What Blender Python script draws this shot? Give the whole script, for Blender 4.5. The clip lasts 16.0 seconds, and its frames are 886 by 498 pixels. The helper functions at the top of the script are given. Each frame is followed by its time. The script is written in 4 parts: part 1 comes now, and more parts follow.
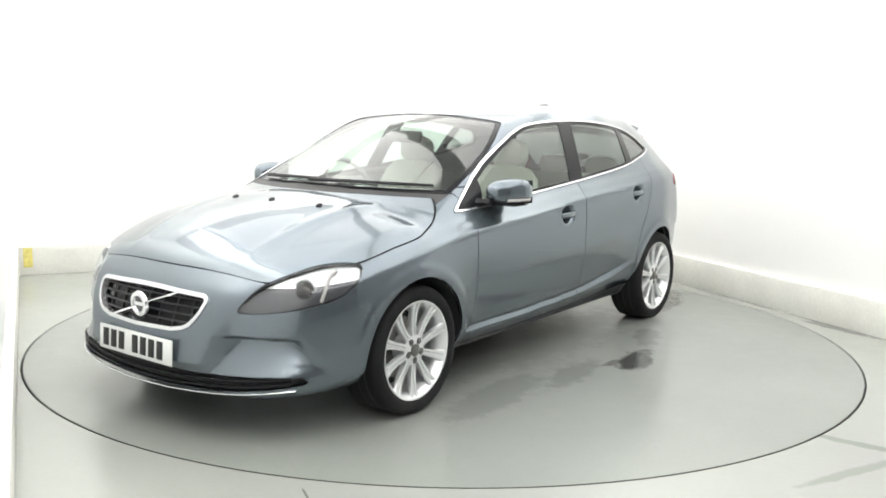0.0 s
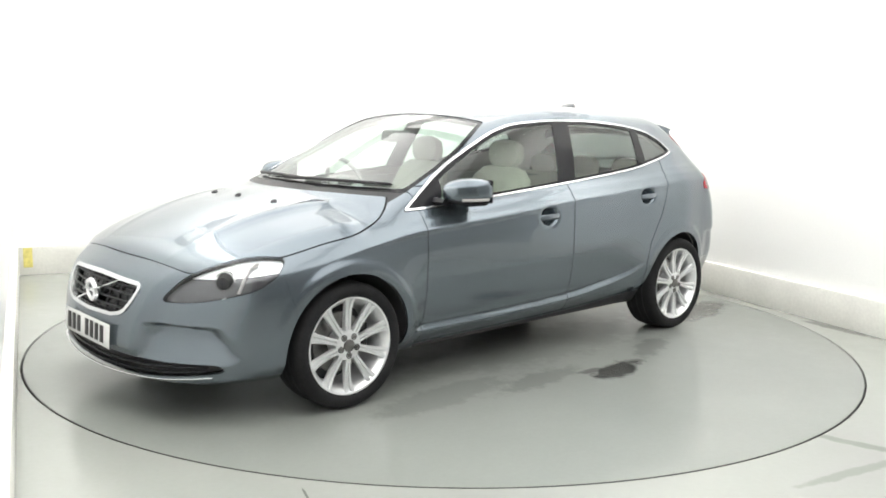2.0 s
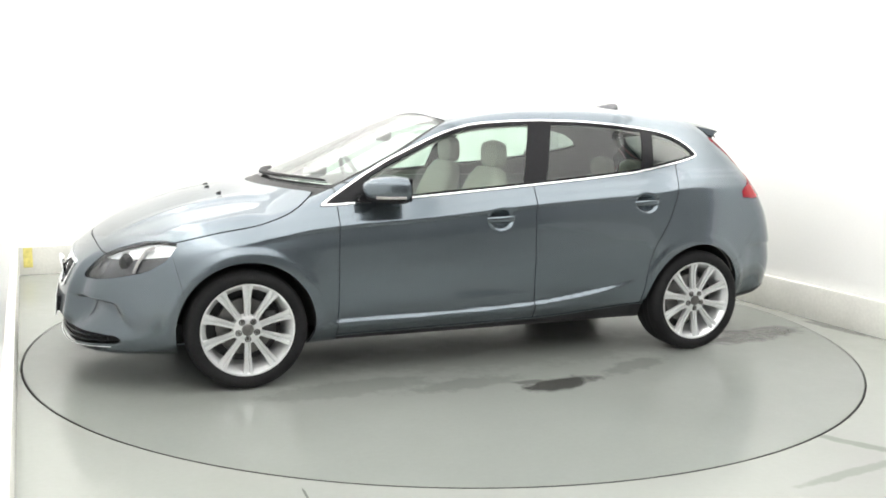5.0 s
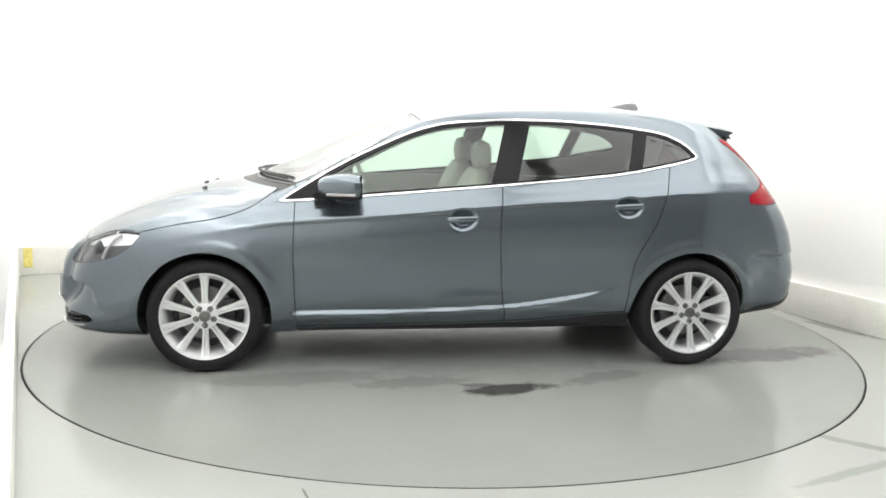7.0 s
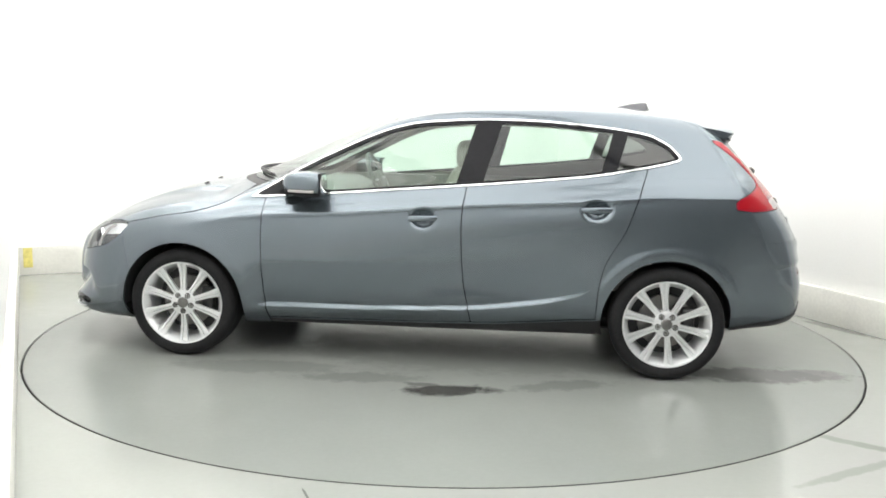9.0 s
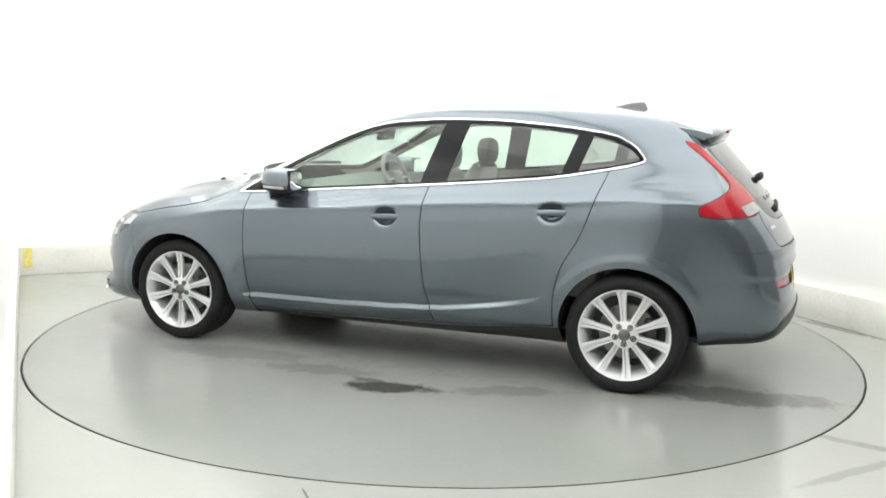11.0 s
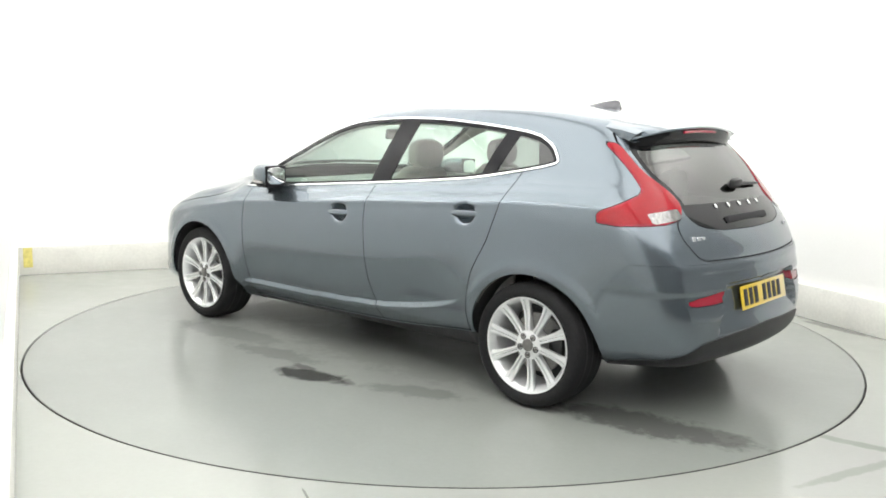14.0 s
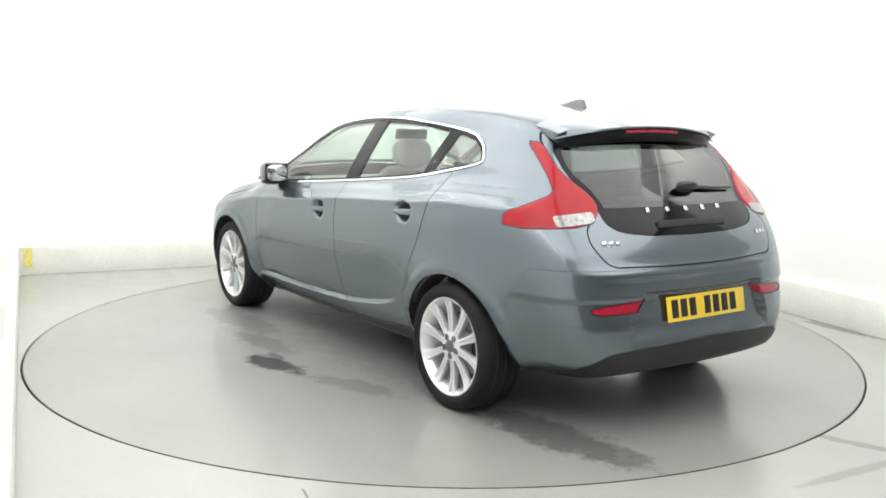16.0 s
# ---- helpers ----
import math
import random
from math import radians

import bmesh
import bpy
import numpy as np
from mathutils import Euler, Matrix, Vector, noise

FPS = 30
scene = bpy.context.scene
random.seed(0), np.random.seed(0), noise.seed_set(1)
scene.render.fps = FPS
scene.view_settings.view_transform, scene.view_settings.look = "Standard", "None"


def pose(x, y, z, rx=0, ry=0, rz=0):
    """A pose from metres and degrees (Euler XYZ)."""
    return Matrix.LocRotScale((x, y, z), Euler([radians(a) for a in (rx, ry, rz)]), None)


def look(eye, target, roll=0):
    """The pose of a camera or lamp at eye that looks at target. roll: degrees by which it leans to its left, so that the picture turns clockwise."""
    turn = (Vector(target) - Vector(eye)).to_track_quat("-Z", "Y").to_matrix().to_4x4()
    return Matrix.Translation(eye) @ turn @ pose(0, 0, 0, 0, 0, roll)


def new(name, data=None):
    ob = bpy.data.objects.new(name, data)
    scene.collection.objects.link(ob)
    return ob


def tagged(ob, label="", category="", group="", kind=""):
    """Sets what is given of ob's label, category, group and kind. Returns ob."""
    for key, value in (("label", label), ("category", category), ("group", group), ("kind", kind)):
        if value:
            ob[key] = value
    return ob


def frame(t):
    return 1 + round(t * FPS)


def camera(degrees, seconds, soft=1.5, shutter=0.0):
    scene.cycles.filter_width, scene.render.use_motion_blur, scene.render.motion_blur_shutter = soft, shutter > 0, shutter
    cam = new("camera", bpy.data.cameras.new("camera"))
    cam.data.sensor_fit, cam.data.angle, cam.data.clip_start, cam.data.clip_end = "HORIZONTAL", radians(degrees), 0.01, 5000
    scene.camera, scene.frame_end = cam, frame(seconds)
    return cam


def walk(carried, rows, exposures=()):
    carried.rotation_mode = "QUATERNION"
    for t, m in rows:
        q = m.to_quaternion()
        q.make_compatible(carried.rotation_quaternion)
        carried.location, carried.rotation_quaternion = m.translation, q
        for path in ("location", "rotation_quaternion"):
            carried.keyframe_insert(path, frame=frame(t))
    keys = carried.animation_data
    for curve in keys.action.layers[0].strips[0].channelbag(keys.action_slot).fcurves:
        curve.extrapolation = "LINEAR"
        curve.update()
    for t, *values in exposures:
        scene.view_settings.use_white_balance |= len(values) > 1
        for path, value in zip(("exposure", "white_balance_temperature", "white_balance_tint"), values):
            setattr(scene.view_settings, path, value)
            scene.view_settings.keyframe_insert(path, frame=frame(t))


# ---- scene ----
cam = camera(52.2, 16.0, soft=1.75)
EYE, AIM, LEAN = (0.0, -5.639, 1.375), (-0.0171, 0.0, 0.528), 1.2
walk(cam, [(0.0, look(EYE, AIM, LEAN)), (16.0, look(EYE, AIM, LEAN))])

# ---- world and light ----
ROOM = radians(25.0)  # the room stands at this angle to the view
CEILING = 3.1
world = bpy.data.worlds.new("dim_surround")
world.use_nodes = True
world.node_tree.nodes["Background"].inputs[0].default_value = (0.9, 0.95, 1.0, 1)
world.node_tree.nodes["Background"].inputs[1].default_value = 0.05
scene.world = world
scene.view_settings.exposure = 0.45
PANEL_GLOW, WASH_GLOW = 1.65, 6.5


# ---- materials ----
def material(name, color, rough=0.5, metal=0.0, grain=0.0, size=30.0, bump=0.0, coat=0.0, spec=0.5, wear=0.0, wear_size=1.5):
    """A surface with fine grain and broad wear, in metres of its own object."""
    m = bpy.data.materials.new(name)
    m.use_nodes = True
    n, l = m.node_tree.nodes, m.node_tree.links
    b = n["Principled BSDF"]
    b.inputs["Roughness"].default_value, b.inputs["Metallic"].default_value = rough, metal
    b.inputs["Coat Weight"].default_value, b.inputs["Coat Roughness"].default_value = coat, 0.015
    b.inputs["Specular IOR Level"].default_value = spec
    b.inputs["Base Color"].default_value = (*color, 1)
    where = n.new("ShaderNodeTexCoord")
    tone = None
    for amount, scale, detail in ((grain, size, 4), (wear, wear_size, 6)):
        if not amount:
            continue
        t = n.new("ShaderNodeTexNoise")
        t.inputs["Scale"].default_value, t.inputs["Detail"].default_value = scale, detail
        l.new(where.outputs["Object"], t.inputs["Vector"])
        r = n.new("ShaderNodeMapRange")
        r.inputs[1].default_value, r.inputs[2].default_value = 0.3, 0.7
        r.inputs[3].default_value, r.inputs[4].default_value = 1 - amount, 1 + amount
        l.new(t.outputs[0], r.inputs[0])
        if tone is None:
            tone = r.outputs[0]
        else:
            x = n.new("ShaderNodeMath")
            x.operation = "MULTIPLY"
            l.new(tone, x.inputs[0]), l.new(r.outputs[0], x.inputs[1])
            tone = x.outputs[0]
    if tone is not None:
        mix = n.new("ShaderNodeVectorMath")
        mix.operation = "SCALE"
        mix.inputs[0].default_value = color
        l.new(tone, mix.inputs["Scale"])
        l.new(mix.outputs[0], b.inputs["Base Color"])
    if bump:
        t = n.new("ShaderNodeTexNoise")
        t.inputs["Scale"].default_value, t.inputs["Detail"].default_value = size, 3
        l.new(where.outputs["Object"], t.inputs["Vector"])
        k = n.new("ShaderNodeBump")
        k.inputs["Strength"].default_value, k.inputs["Distance"].default_value = bump, 0.002
        l.new(t.outputs[0], k.inputs["Height"]), l.new(k.outputs[0], b.inputs["Normal"])
    return m


def glass(name, tint, least=0.08):
    """A pane that lets light through and mirrors more at a glancing angle, alike from both faces."""
    m = bpy.data.materials.new(name)
    m.use_nodes = True
    n, l = m.node_tree.nodes, m.node_tree.links
    n.remove(n["Principled BSDF"])
    clear, gloss, mix, f, p, r = (n.new("ShaderNode" + k) for k in ("BsdfTransparent", "BsdfGlossy", "MixShader", "LayerWeight", "Math", "MapRange"))
    clear.inputs[0].default_value = (*tint, 1)
    gloss.inputs["Roughness"].default_value = 0.015
    f.inputs[0].default_value = 0.5
    p.operation = "POWER"
    p.inputs[1].default_value = 4.0
    r.inputs[3].default_value, r.inputs[4].default_value = least, 0.95
    l.new(f.outputs["Facing"], p.inputs[0]), l.new(p.outputs[0], r.inputs[0]), l.new(r.outputs[0], mix.inputs[0])
    l.new(clear.outputs[0], mix.inputs[1]), l.new(gloss.outputs[0], mix.inputs[2])
    l.new(mix.outputs[0], n["Material Output"].inputs[0])
    return m


def glow(name, color, strength):
    m = material(name, color)
    b = m.node_tree.nodes["Principled BSDF"]
    b.inputs["Emission Color"].default_value, b.inputs["Emission Strength"].default_value = (*color, 1), strength
    return m


def floor_paint(name, color, spots=()):
    """Glossy grey-green floor paint, scuffed; spots: (x, y, length, width, turn, depth) of stains and other darker
    patches.
    """
    m = material(name, color, rough=0.2, grain=0.015, size=40, wear=0.05, wear_size=0.9, spec=0.55)
    n, l = m.node_tree.nodes, m.node_tree.links
    b = n["Principled BSDF"]
    where = n.new("ShaderNodeTexCoord").outputs["Object"]
    fuzz = n.new("ShaderNodeTexNoise")
    fuzz.inputs["Scale"].default_value, fuzz.inputs["Detail"].default_value, fuzz.inputs["Roughness"].default_value = 8, 8, 0.68
    l.new(where, fuzz.inputs["Vector"])
    darken = None
    for x, y, length, width, turn, depth in spots:
        mp = n.new("ShaderNodeMapping")
        mp.vector_type = "TEXTURE"
        mp.inputs["Location"].default_value = (x, y, 0)
        mp.inputs["Rotation"].default_value = (0, 0, radians(turn))
        mp.inputs["Scale"].default_value = (length, width, 1)
        l.new(where, mp.inputs[0])
        ln = n.new("ShaderNodeVectorMath")
        ln.operation = "LENGTH"
        l.new(mp.outputs[0], ln.inputs[0])
        add = n.new("ShaderNodeMath")
        add.operation = "MULTIPLY_ADD"
        add.inputs[1].default_value, add.inputs[2].default_value = 2.0, -1.0
        l.new(fuzz.outputs[0], add.inputs[0])
        s = n.new("ShaderNodeMath")
        l.new(add.outputs[0], s.inputs[0]), l.new(ln.outputs["Value"], s.inputs[1])
        r = n.new("ShaderNodeMapRange")
        r.interpolation_type = "SMOOTHSTEP"
        r.inputs[1].default_value, r.inputs[2].default_value = 0.62, 1.12
        r.inputs[3].default_value, r.inputs[4].default_value = depth, 0.0
        l.new(s.outputs[0], r.inputs[0])
        if darken is None:
            darken = r.outputs[0]
        else:
            mx = n.new("ShaderNodeMath")
            mx.operation = "MAXIMUM"
            l.new(darken, mx.inputs[0]), l.new(r.outputs[0], mx.inputs[1])
            darken = mx.outputs[0]
    if darken is not None:
        mix = n.new("ShaderNodeMix")
        mix.data_type = "RGBA"
        mix.inputs["B"].default_value = (0.05, 0.05, 0.048, 1)
        old = b.inputs["Base Color"].links[0].from_socket
        l.new(darken, mix.inputs["Factor"]), l.new(old, mix.inputs["A"]), l.new(mix.outputs["Result"], b.inputs["Base Color"])
    # scuffed gloss
    r = n.new("ShaderNodeMapRange")
    r.inputs[1].default_value, r.inputs[2].default_value, r.inputs[3].default_value, r.inputs[4].default_value = 0.3, 0.7, 0.14, 0.26
    l.new(fuzz.outputs[0], r.inputs[0]), l.new(r.outputs[0], b.inputs["Roughness"])
    return m


PAINT = material("blue_grey_metallic_paint", (0.160, 0.190, 0.217), rough=0.26, metal=0.80, coat=0.9, wear=0.02, wear_size=1.3)
for socket, value in (("Coat IOR", 1.48), ("Specular Tint", (0.50, 0.52, 0.54, 1))):
    PAINT.node_tree.nodes["Principled BSDF"].inputs[socket].default_value = value
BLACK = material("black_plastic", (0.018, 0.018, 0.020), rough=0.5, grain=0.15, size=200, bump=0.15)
GLOSS_BLACK = material("gloss_black_trim", (0.012, 0.012, 0.014), rough=0.15, grain=0.1, size=60, spec=0.15)
BEZEL = material("grey_lamp_bezel", (0.14, 0.14, 0.148), rough=0.2, metal=0.6, grain=0.1, size=60)
PANEL_BLACK = material("polished_black_panel", (0.006, 0.006, 0.008), rough=0.04, grain=0.1, size=60, spec=0.22)
CHROME = material("chrome", (0.88, 0.89, 0.90), rough=0.15, metal=0.82, grain=0.03, size=60)
ALLOY = material("silver_alloy", (0.78, 0.79, 0.80), rough=0.28, metal=0.55, grain=0.04, size=80, coat=0.5)
# darker copy of the alloy: the wheel's inner shade is put into the colour
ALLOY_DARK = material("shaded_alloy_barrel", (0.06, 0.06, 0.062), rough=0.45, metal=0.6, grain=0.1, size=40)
STEEL = material("brake_steel", (0.22, 0.215, 0.21), rough=0.35, metal=1.0, grain=0.12, size=120)
RUBBER = material("tyre_rubber", (0.013, 0.013, 0.014), rough=0.72, spec=0.25, grain=0.18, size=90, bump=0.25, wear=0.2, wear_size=6)
LINER = material("dark_inner_shell", (0.02, 0.02, 0.022), rough=0.8, grain=0.1, size=50)
CLOTH = material("pale_headlining", (0.26, 0.255, 0.24), rough=0.9, grain=0.05, size=300, bump=0.1)
TRIM = material("grey_interior_plastic", (0.20, 0.20, 0.195), rough=0.6, grain=0.1, size=220, bump=0.1)
LEATHER = material("pale_beige_leather", (0.36, 0.34, 0.30), rough=0.5, grain=0.07, size=260, bump=0.2, wear=0.06, wear_size=9)
PANE = glass("green_tinted_glass", (0.74, 0.86, 0.79), 0.07)
SCREEN = glass("laminated_windscreen_glass", (0.78, 0.88, 0.83), 0.11)
DARK_PANE = glass("dark_tinted_glass", (0.40, 0.44, 0.42), 0.10)
REAR_PANE = glass("privacy_tinted_glass", (0.15, 0.17, 0.165), 0.08)
LENS = glass("clear_lamp_cover", (0.95, 0.96, 0.97), 0.035)
RED = material("red_lamp_lens", (0.34, 0.005, 0.012), rough=0.16, coat=0.3, spec=0.2, grain=0.10, size=140)
RED_DEEP = material("deep_red_reflector", (0.34, 0.010, 0.030), rough=0.25, coat=0.3, grain=0.2, size=160)
LAMP_CHROME = material("ribbed_lamp_reflector", (0.28, 0.275, 0.27), rough=0.18, metal=0.9, grain=0.35, size=55, coat=0.5)
WHITE_LENS = material("clear_ribbed_lamp", (0.42, 0.40, 0.39), rough=0.25, coat=0.4, grain=0.15, size=120)
PLATE_WHITE = material("white_reflective_plate", (0.82, 0.83, 0.82), rough=0.3, coat=1.0, grain=0.03, size=80)
PLATE_YELLOW = material("yellow_reflective_plate", (0.85, 0.60, 0.03), rough=0.3, coat=1.0, grain=0.03, size=80)
INK = material("plate_black", (0.012, 0.012, 0.012), rough=0.5, grain=0.1, size=80)
MIRROR = material("mirror_glass", (0.85, 0.86, 0.87), rough=0.02, metal=1.0)
WALL = material("white_wall_paint", (0.87, 0.873, 0.86), rough=0.7, grain=0.01, size=60, bump=0.05, wear=0.012, wear_size=0.8)
KERB = material("off_white_kerb_paint", (0.76, 0.755, 0.71), rough=0.55, grain=0.04, size=50, bump=0.1, wear=0.06, wear_size=2.5)
SCUFF = material("yellow_scuff_paint", (0.70, 0.62, 0.20), rough=0.6, grain=0.2, size=30)
# greys of two unseen walls, chosen to darken what the car's sides mirror
FRONT_WALL = material("unseen_front_wall_grey", (0.075, 0.078, 0.08), rough=0.6, grain=0.04, size=30, wear=0.08, wear_size=1.0)
RIGHT_WALL_GREY = material("unseen_right_wall_grey", (0.30, 0.305, 0.305), rough=0.6, grain=0.04, size=30, wear=0.08, wear_size=1.0)
FLOOR = floor_paint("grey_green_floor_paint", (0.330, 0.342, 0.320), [(1.78, -1.88, .30, .035, -35, .4), (1.62, -2.22, .35, .03, 30, .3), (2.62, .33, .3, .05, -60, .5), (-.49, -2.53, .06, .006, -68, .6)])
# stain at (.15, -1.25); the spots near x 1.8 and the last are broad darker patches
TABLE = floor_paint("turntable_floor_paint", (0.262, 0.277, 0.260), [(0.15, -1.25, .25, .095, 12, .93), (.05, -1.18, .13, .04, -10, .6), (.35, -1.22, .10, .05, 30, .5), (-.3, -1.1, .35, .1, 8, .28), (.75, -1.05, .3, .09, 20, .30), (1.80, -.66, .50, .15, 6, .62), (2.05, -.62, .28, .12, 4, .5), (-.9, -1.0, .5, .14, 4, .22), (.2, -.6, 1.3, .32, 0, .14)])
GAP = material("dark_steel_edge", (0.02, 0.022, 0.02), rough=0.6, grain=0.2, size=60)
DIFFUSER = glow("light_panel_diffuser", (1.0, 0.99, 0.97), PANEL_GLOW)
WASH = glow("added_wall_wash", (1.0, 0.99, 0.97), WASH_GLOW)

# ---- body form: a half-width, a top line, a nose and a tail, blended ----
def curve(table):
    """A smooth monotone curve through (x, value) rows."""
    xs, ys = (np.array(c, float) for c in zip(*table))
    h, d = np.diff(xs), np.diff(ys) / np.diff(xs)
    m = np.empty_like(xs)
    m[0], m[-1] = d[0], d[-1]
    for i in range(1, len(xs) - 1):
        w1, w2 = 2 * h[i] + h[i - 1], h[i] + 2 * h[i - 1]
        m[i] = 0 if d[i - 1] * d[i] <= 0 else (w1 + w2) / (w1 / d[i - 1] + w2 / d[i])

    def at(x):
        x = np.clip(np.asarray(x, float), xs[0], xs[-1])
        i = np.clip(np.searchsorted(xs, x) - 1, 0, len(xs) - 2)
        s = (x - xs[i]) / h[i]
        return ((1 + 2 * s) * (1 - s) ** 2 * ys[i] + s * (1 - s) ** 2 * h[i] * m[i]
                + s * s * (3 - 2 * s) * ys[i + 1] + s * s * (s - 1) * h[i] * m[i + 1])
    return at


def smax(a, b, k):
    h = np.maximum(k - np.abs(a - b), 0) / k
    return np.maximum(a, b) + h * h * k / 4


def sstep(a, b, x):
    s = np.clip((x - a) / (b - a), 0, 1)
    return s * s * (3 - 2 * s)


WHEEL_F, WHEEL_R, HUB_Z, ARCH = -1.376, 1.271, 0.300, 0.343
plan = curve([(-2.3, .70), (-2.05, .80), (-1.75, .858), (-1.38, .884), (-.9, .880), (0, .888), (.9, .890), (1.27, .882), (1.6, .828), (1.85, .770), (2.1, .70)])
belt = curve([(-2.2, .66), (-1.72, .765), (-1.4, .82), (-1.0, .885), (-.4, .93), (.2, .985), (.9, 1.03), (1.3, 1.06), (1.7, 1.06), (2.1, 1.03)])
tuck = curve([(-1.0, .22), (-.82, .115), (-.74, .062), (-.62, .024), (-.48, .010), (-.32, .002), (-.2, 0.0), (-.1, .012), (-.04, .045), (0, .080), (.1, .124), (.2, .170), (.38, .270), (.5, .37), (.7, .55)])
tumble = curve([(-1.2, 1.0), (.7, 1.0), (1.3, 1.8), (1.6, 1.95), (2.1, 2.0)])
top = curve([(-2.3, .60), (-2.14, .70), (-2.0, .772), (-1.8, .842), (-1.6, .896), (-1.4, .938), (-1.25, .962), (-1.16, 1.0), (-.9, 1.105), (-.6, 1.240), (-.4, 1.323), (-.2, 1.381), (.05, 1.418), (.35, 1.436), (.7, 1.441), (1.1, 1.425), (1.45, 1.386), (1.68, 1.340), (2.1, 1.22)])
crown = curve([(-2.2, .10), (-1.8, .14), (-1.35, .16), (-1.1, .24), (-.6, .24), (-.2, .15), (.3, .105), (1.3, .12), (1.7, .18), (2.1, .2)])
nose = curve([(.10, -2.08), (.17, -2.20), (.22, -2.238), (.30, -2.232), (.42, -2.218), (.54, -2.203), (.62, -2.187), (.70, -2.135), (.78, -2.02), (.9, -1.8)])
tail = curve([(.15, 1.90), (.25, 2.02), (.36, 2.080), (.48, 2.090), (.60, 2.068), (.72, 2.035), (.80, 2.005), (.88, 1.958), (.98, 1.880), (1.1, 1.775), (1.25, 1.640), (1.33, 1.575), (1.45, 1.47)])
under = curve([(-2.3, .19), (-1.8, .17), (-1.0, .175), (.9, .19), (1.5, .24), (1.9, .27), (2.1, .30)])
crease = curve([(-1.0, .318), (-.4, .325), (.2, .348), (.5, .385), (.75, .435), (1.0, .53)])


def half_width(x, z):
    d = z - belt(x)
    s = tuck(np.where(d < -.35, -.35 + (d + .35) * (.65 / np.maximum(belt(x) - .35 - .1, .2)), d))
    s = np.where(d > 0, .08 + (s - .08) * tumble(x), s)
    on = sstep(-1.02, -.88, x) * (1 - sstep(.52, .92, x))
    c = z - crease(x)
    # the doors lean in towards a sharp low crease, below which the skin flares out
    dent = np.clip(1 - np.maximum(c, 0) / .25, 0, 1)
    s = s + on * .030 * dent ** 1.3 * sstep(-.030, .004, c)
    s = s + .010 * sstep(.625, .595, z) * sstep(1.62, 1.75, x)
    s = s - .008 * np.exp(-((d + .085) / .018) ** 2) * sstep(-1.6, -1.0, x) * (1 - .8 * sstep(.9, 1.4, x))
    for hx, hz in ((-.03, .82), (.882, .893)):
        s = s + .034 * np.exp(-(np.hypot((x - hx) * .8, z - hz) / .046) ** 4)
    lip = 0
    for wx in (WHEEL_F, WHEEL_R):
        r = np.hypot(x - wx, z - HUB_Z)
        lip = lip + .006 * sstep(.078, .034, r - ARCH) + .012 * np.exp(-((r - ARCH) / .12) ** 2)
    return plan(x) - s + lip * (d < .02)


def body(x, y, z):
    a = np.abs(y)
    side = a - half_width(x, z)
    # bonnet ridges run from the windscreen's corners towards the grille
    on = sstep(-2.1, -1.8, x) * (1 - sstep(-1.3, -1.16, x))
    ridge = .44 + .12 * (x + 1.6)
    t = top(x) - crown(x) * a * a + on * (.010 * np.exp(-((a - ridge) / .05) ** 2) + .008 * sstep(.03, -.03, a - ridge))
    up = (z - t) * .93
    front = nose(z) + .26 * a * a + .5 * np.maximum(a - .45, 0) ** 2 - x
    # hollows beside the lower intake
    prow = .37 + .30 * (z - .33)
    front = front + .056 * (1 - sstep(.428, .450, z)) * sstep(.275, .41, z) * sstep(.42, .53, a) * (1 - sstep(.69, .775, a + .6 * (z - .40)))
    front = front + (.018 - .050 * (1 - sstep(prow, prow + .10, a))) * sstep(.26, .33, z) * (1 - sstep(.60, .69, z))
    rear = x - (tail(z) - .22 * a * a - .5 * np.maximum(a - .5, 0) ** 2)
    # the tailgate is hollowed for the plate; its lower edge stands out
    notch = .415 - .38 * (z - .50)
    rear = rear + .032 * sstep(notch + .022, notch, a) * sstep(.40, .50, z) * (1 - sstep(.628, .646, z)) - .012 * np.exp(-((z - .72) / .03) ** 2) * sstep(.75, .5, a)
    rear = rear + .010 * sstep(.625, .60, z)
    f = smax(side, up, .06)
    f = smax(f, front, .22)
    f = smax(f, rear * .9, .10)
    return smax(f, under(x) - z, .04)


def on_body(origin, way, far=3.0):
    """Where rays from inside meet the body's skin."""
    lo, hi = np.zeros(len(way)), np.full(len(way), far)
    for _ in range(34):
        mid = (lo + hi) / 2
        q = origin + way * mid[:, None]
        out = body(q[:, 0], q[:, 1], q[:, 2]) > 0
        hi, lo = np.where(out, mid, hi), np.where(out, lo, mid)
    return origin + way * lo[:, None]


def slope(p):
    e, g = .0015, []
    for i in range(3):
        d = np.zeros(3)
        d[i] = e
        g.append(body(*(p + d).T) - body(*(p - d).T))
    g = np.stack(g, 1)
    return g / np.linalg.norm(g, axis=1)[:, None]


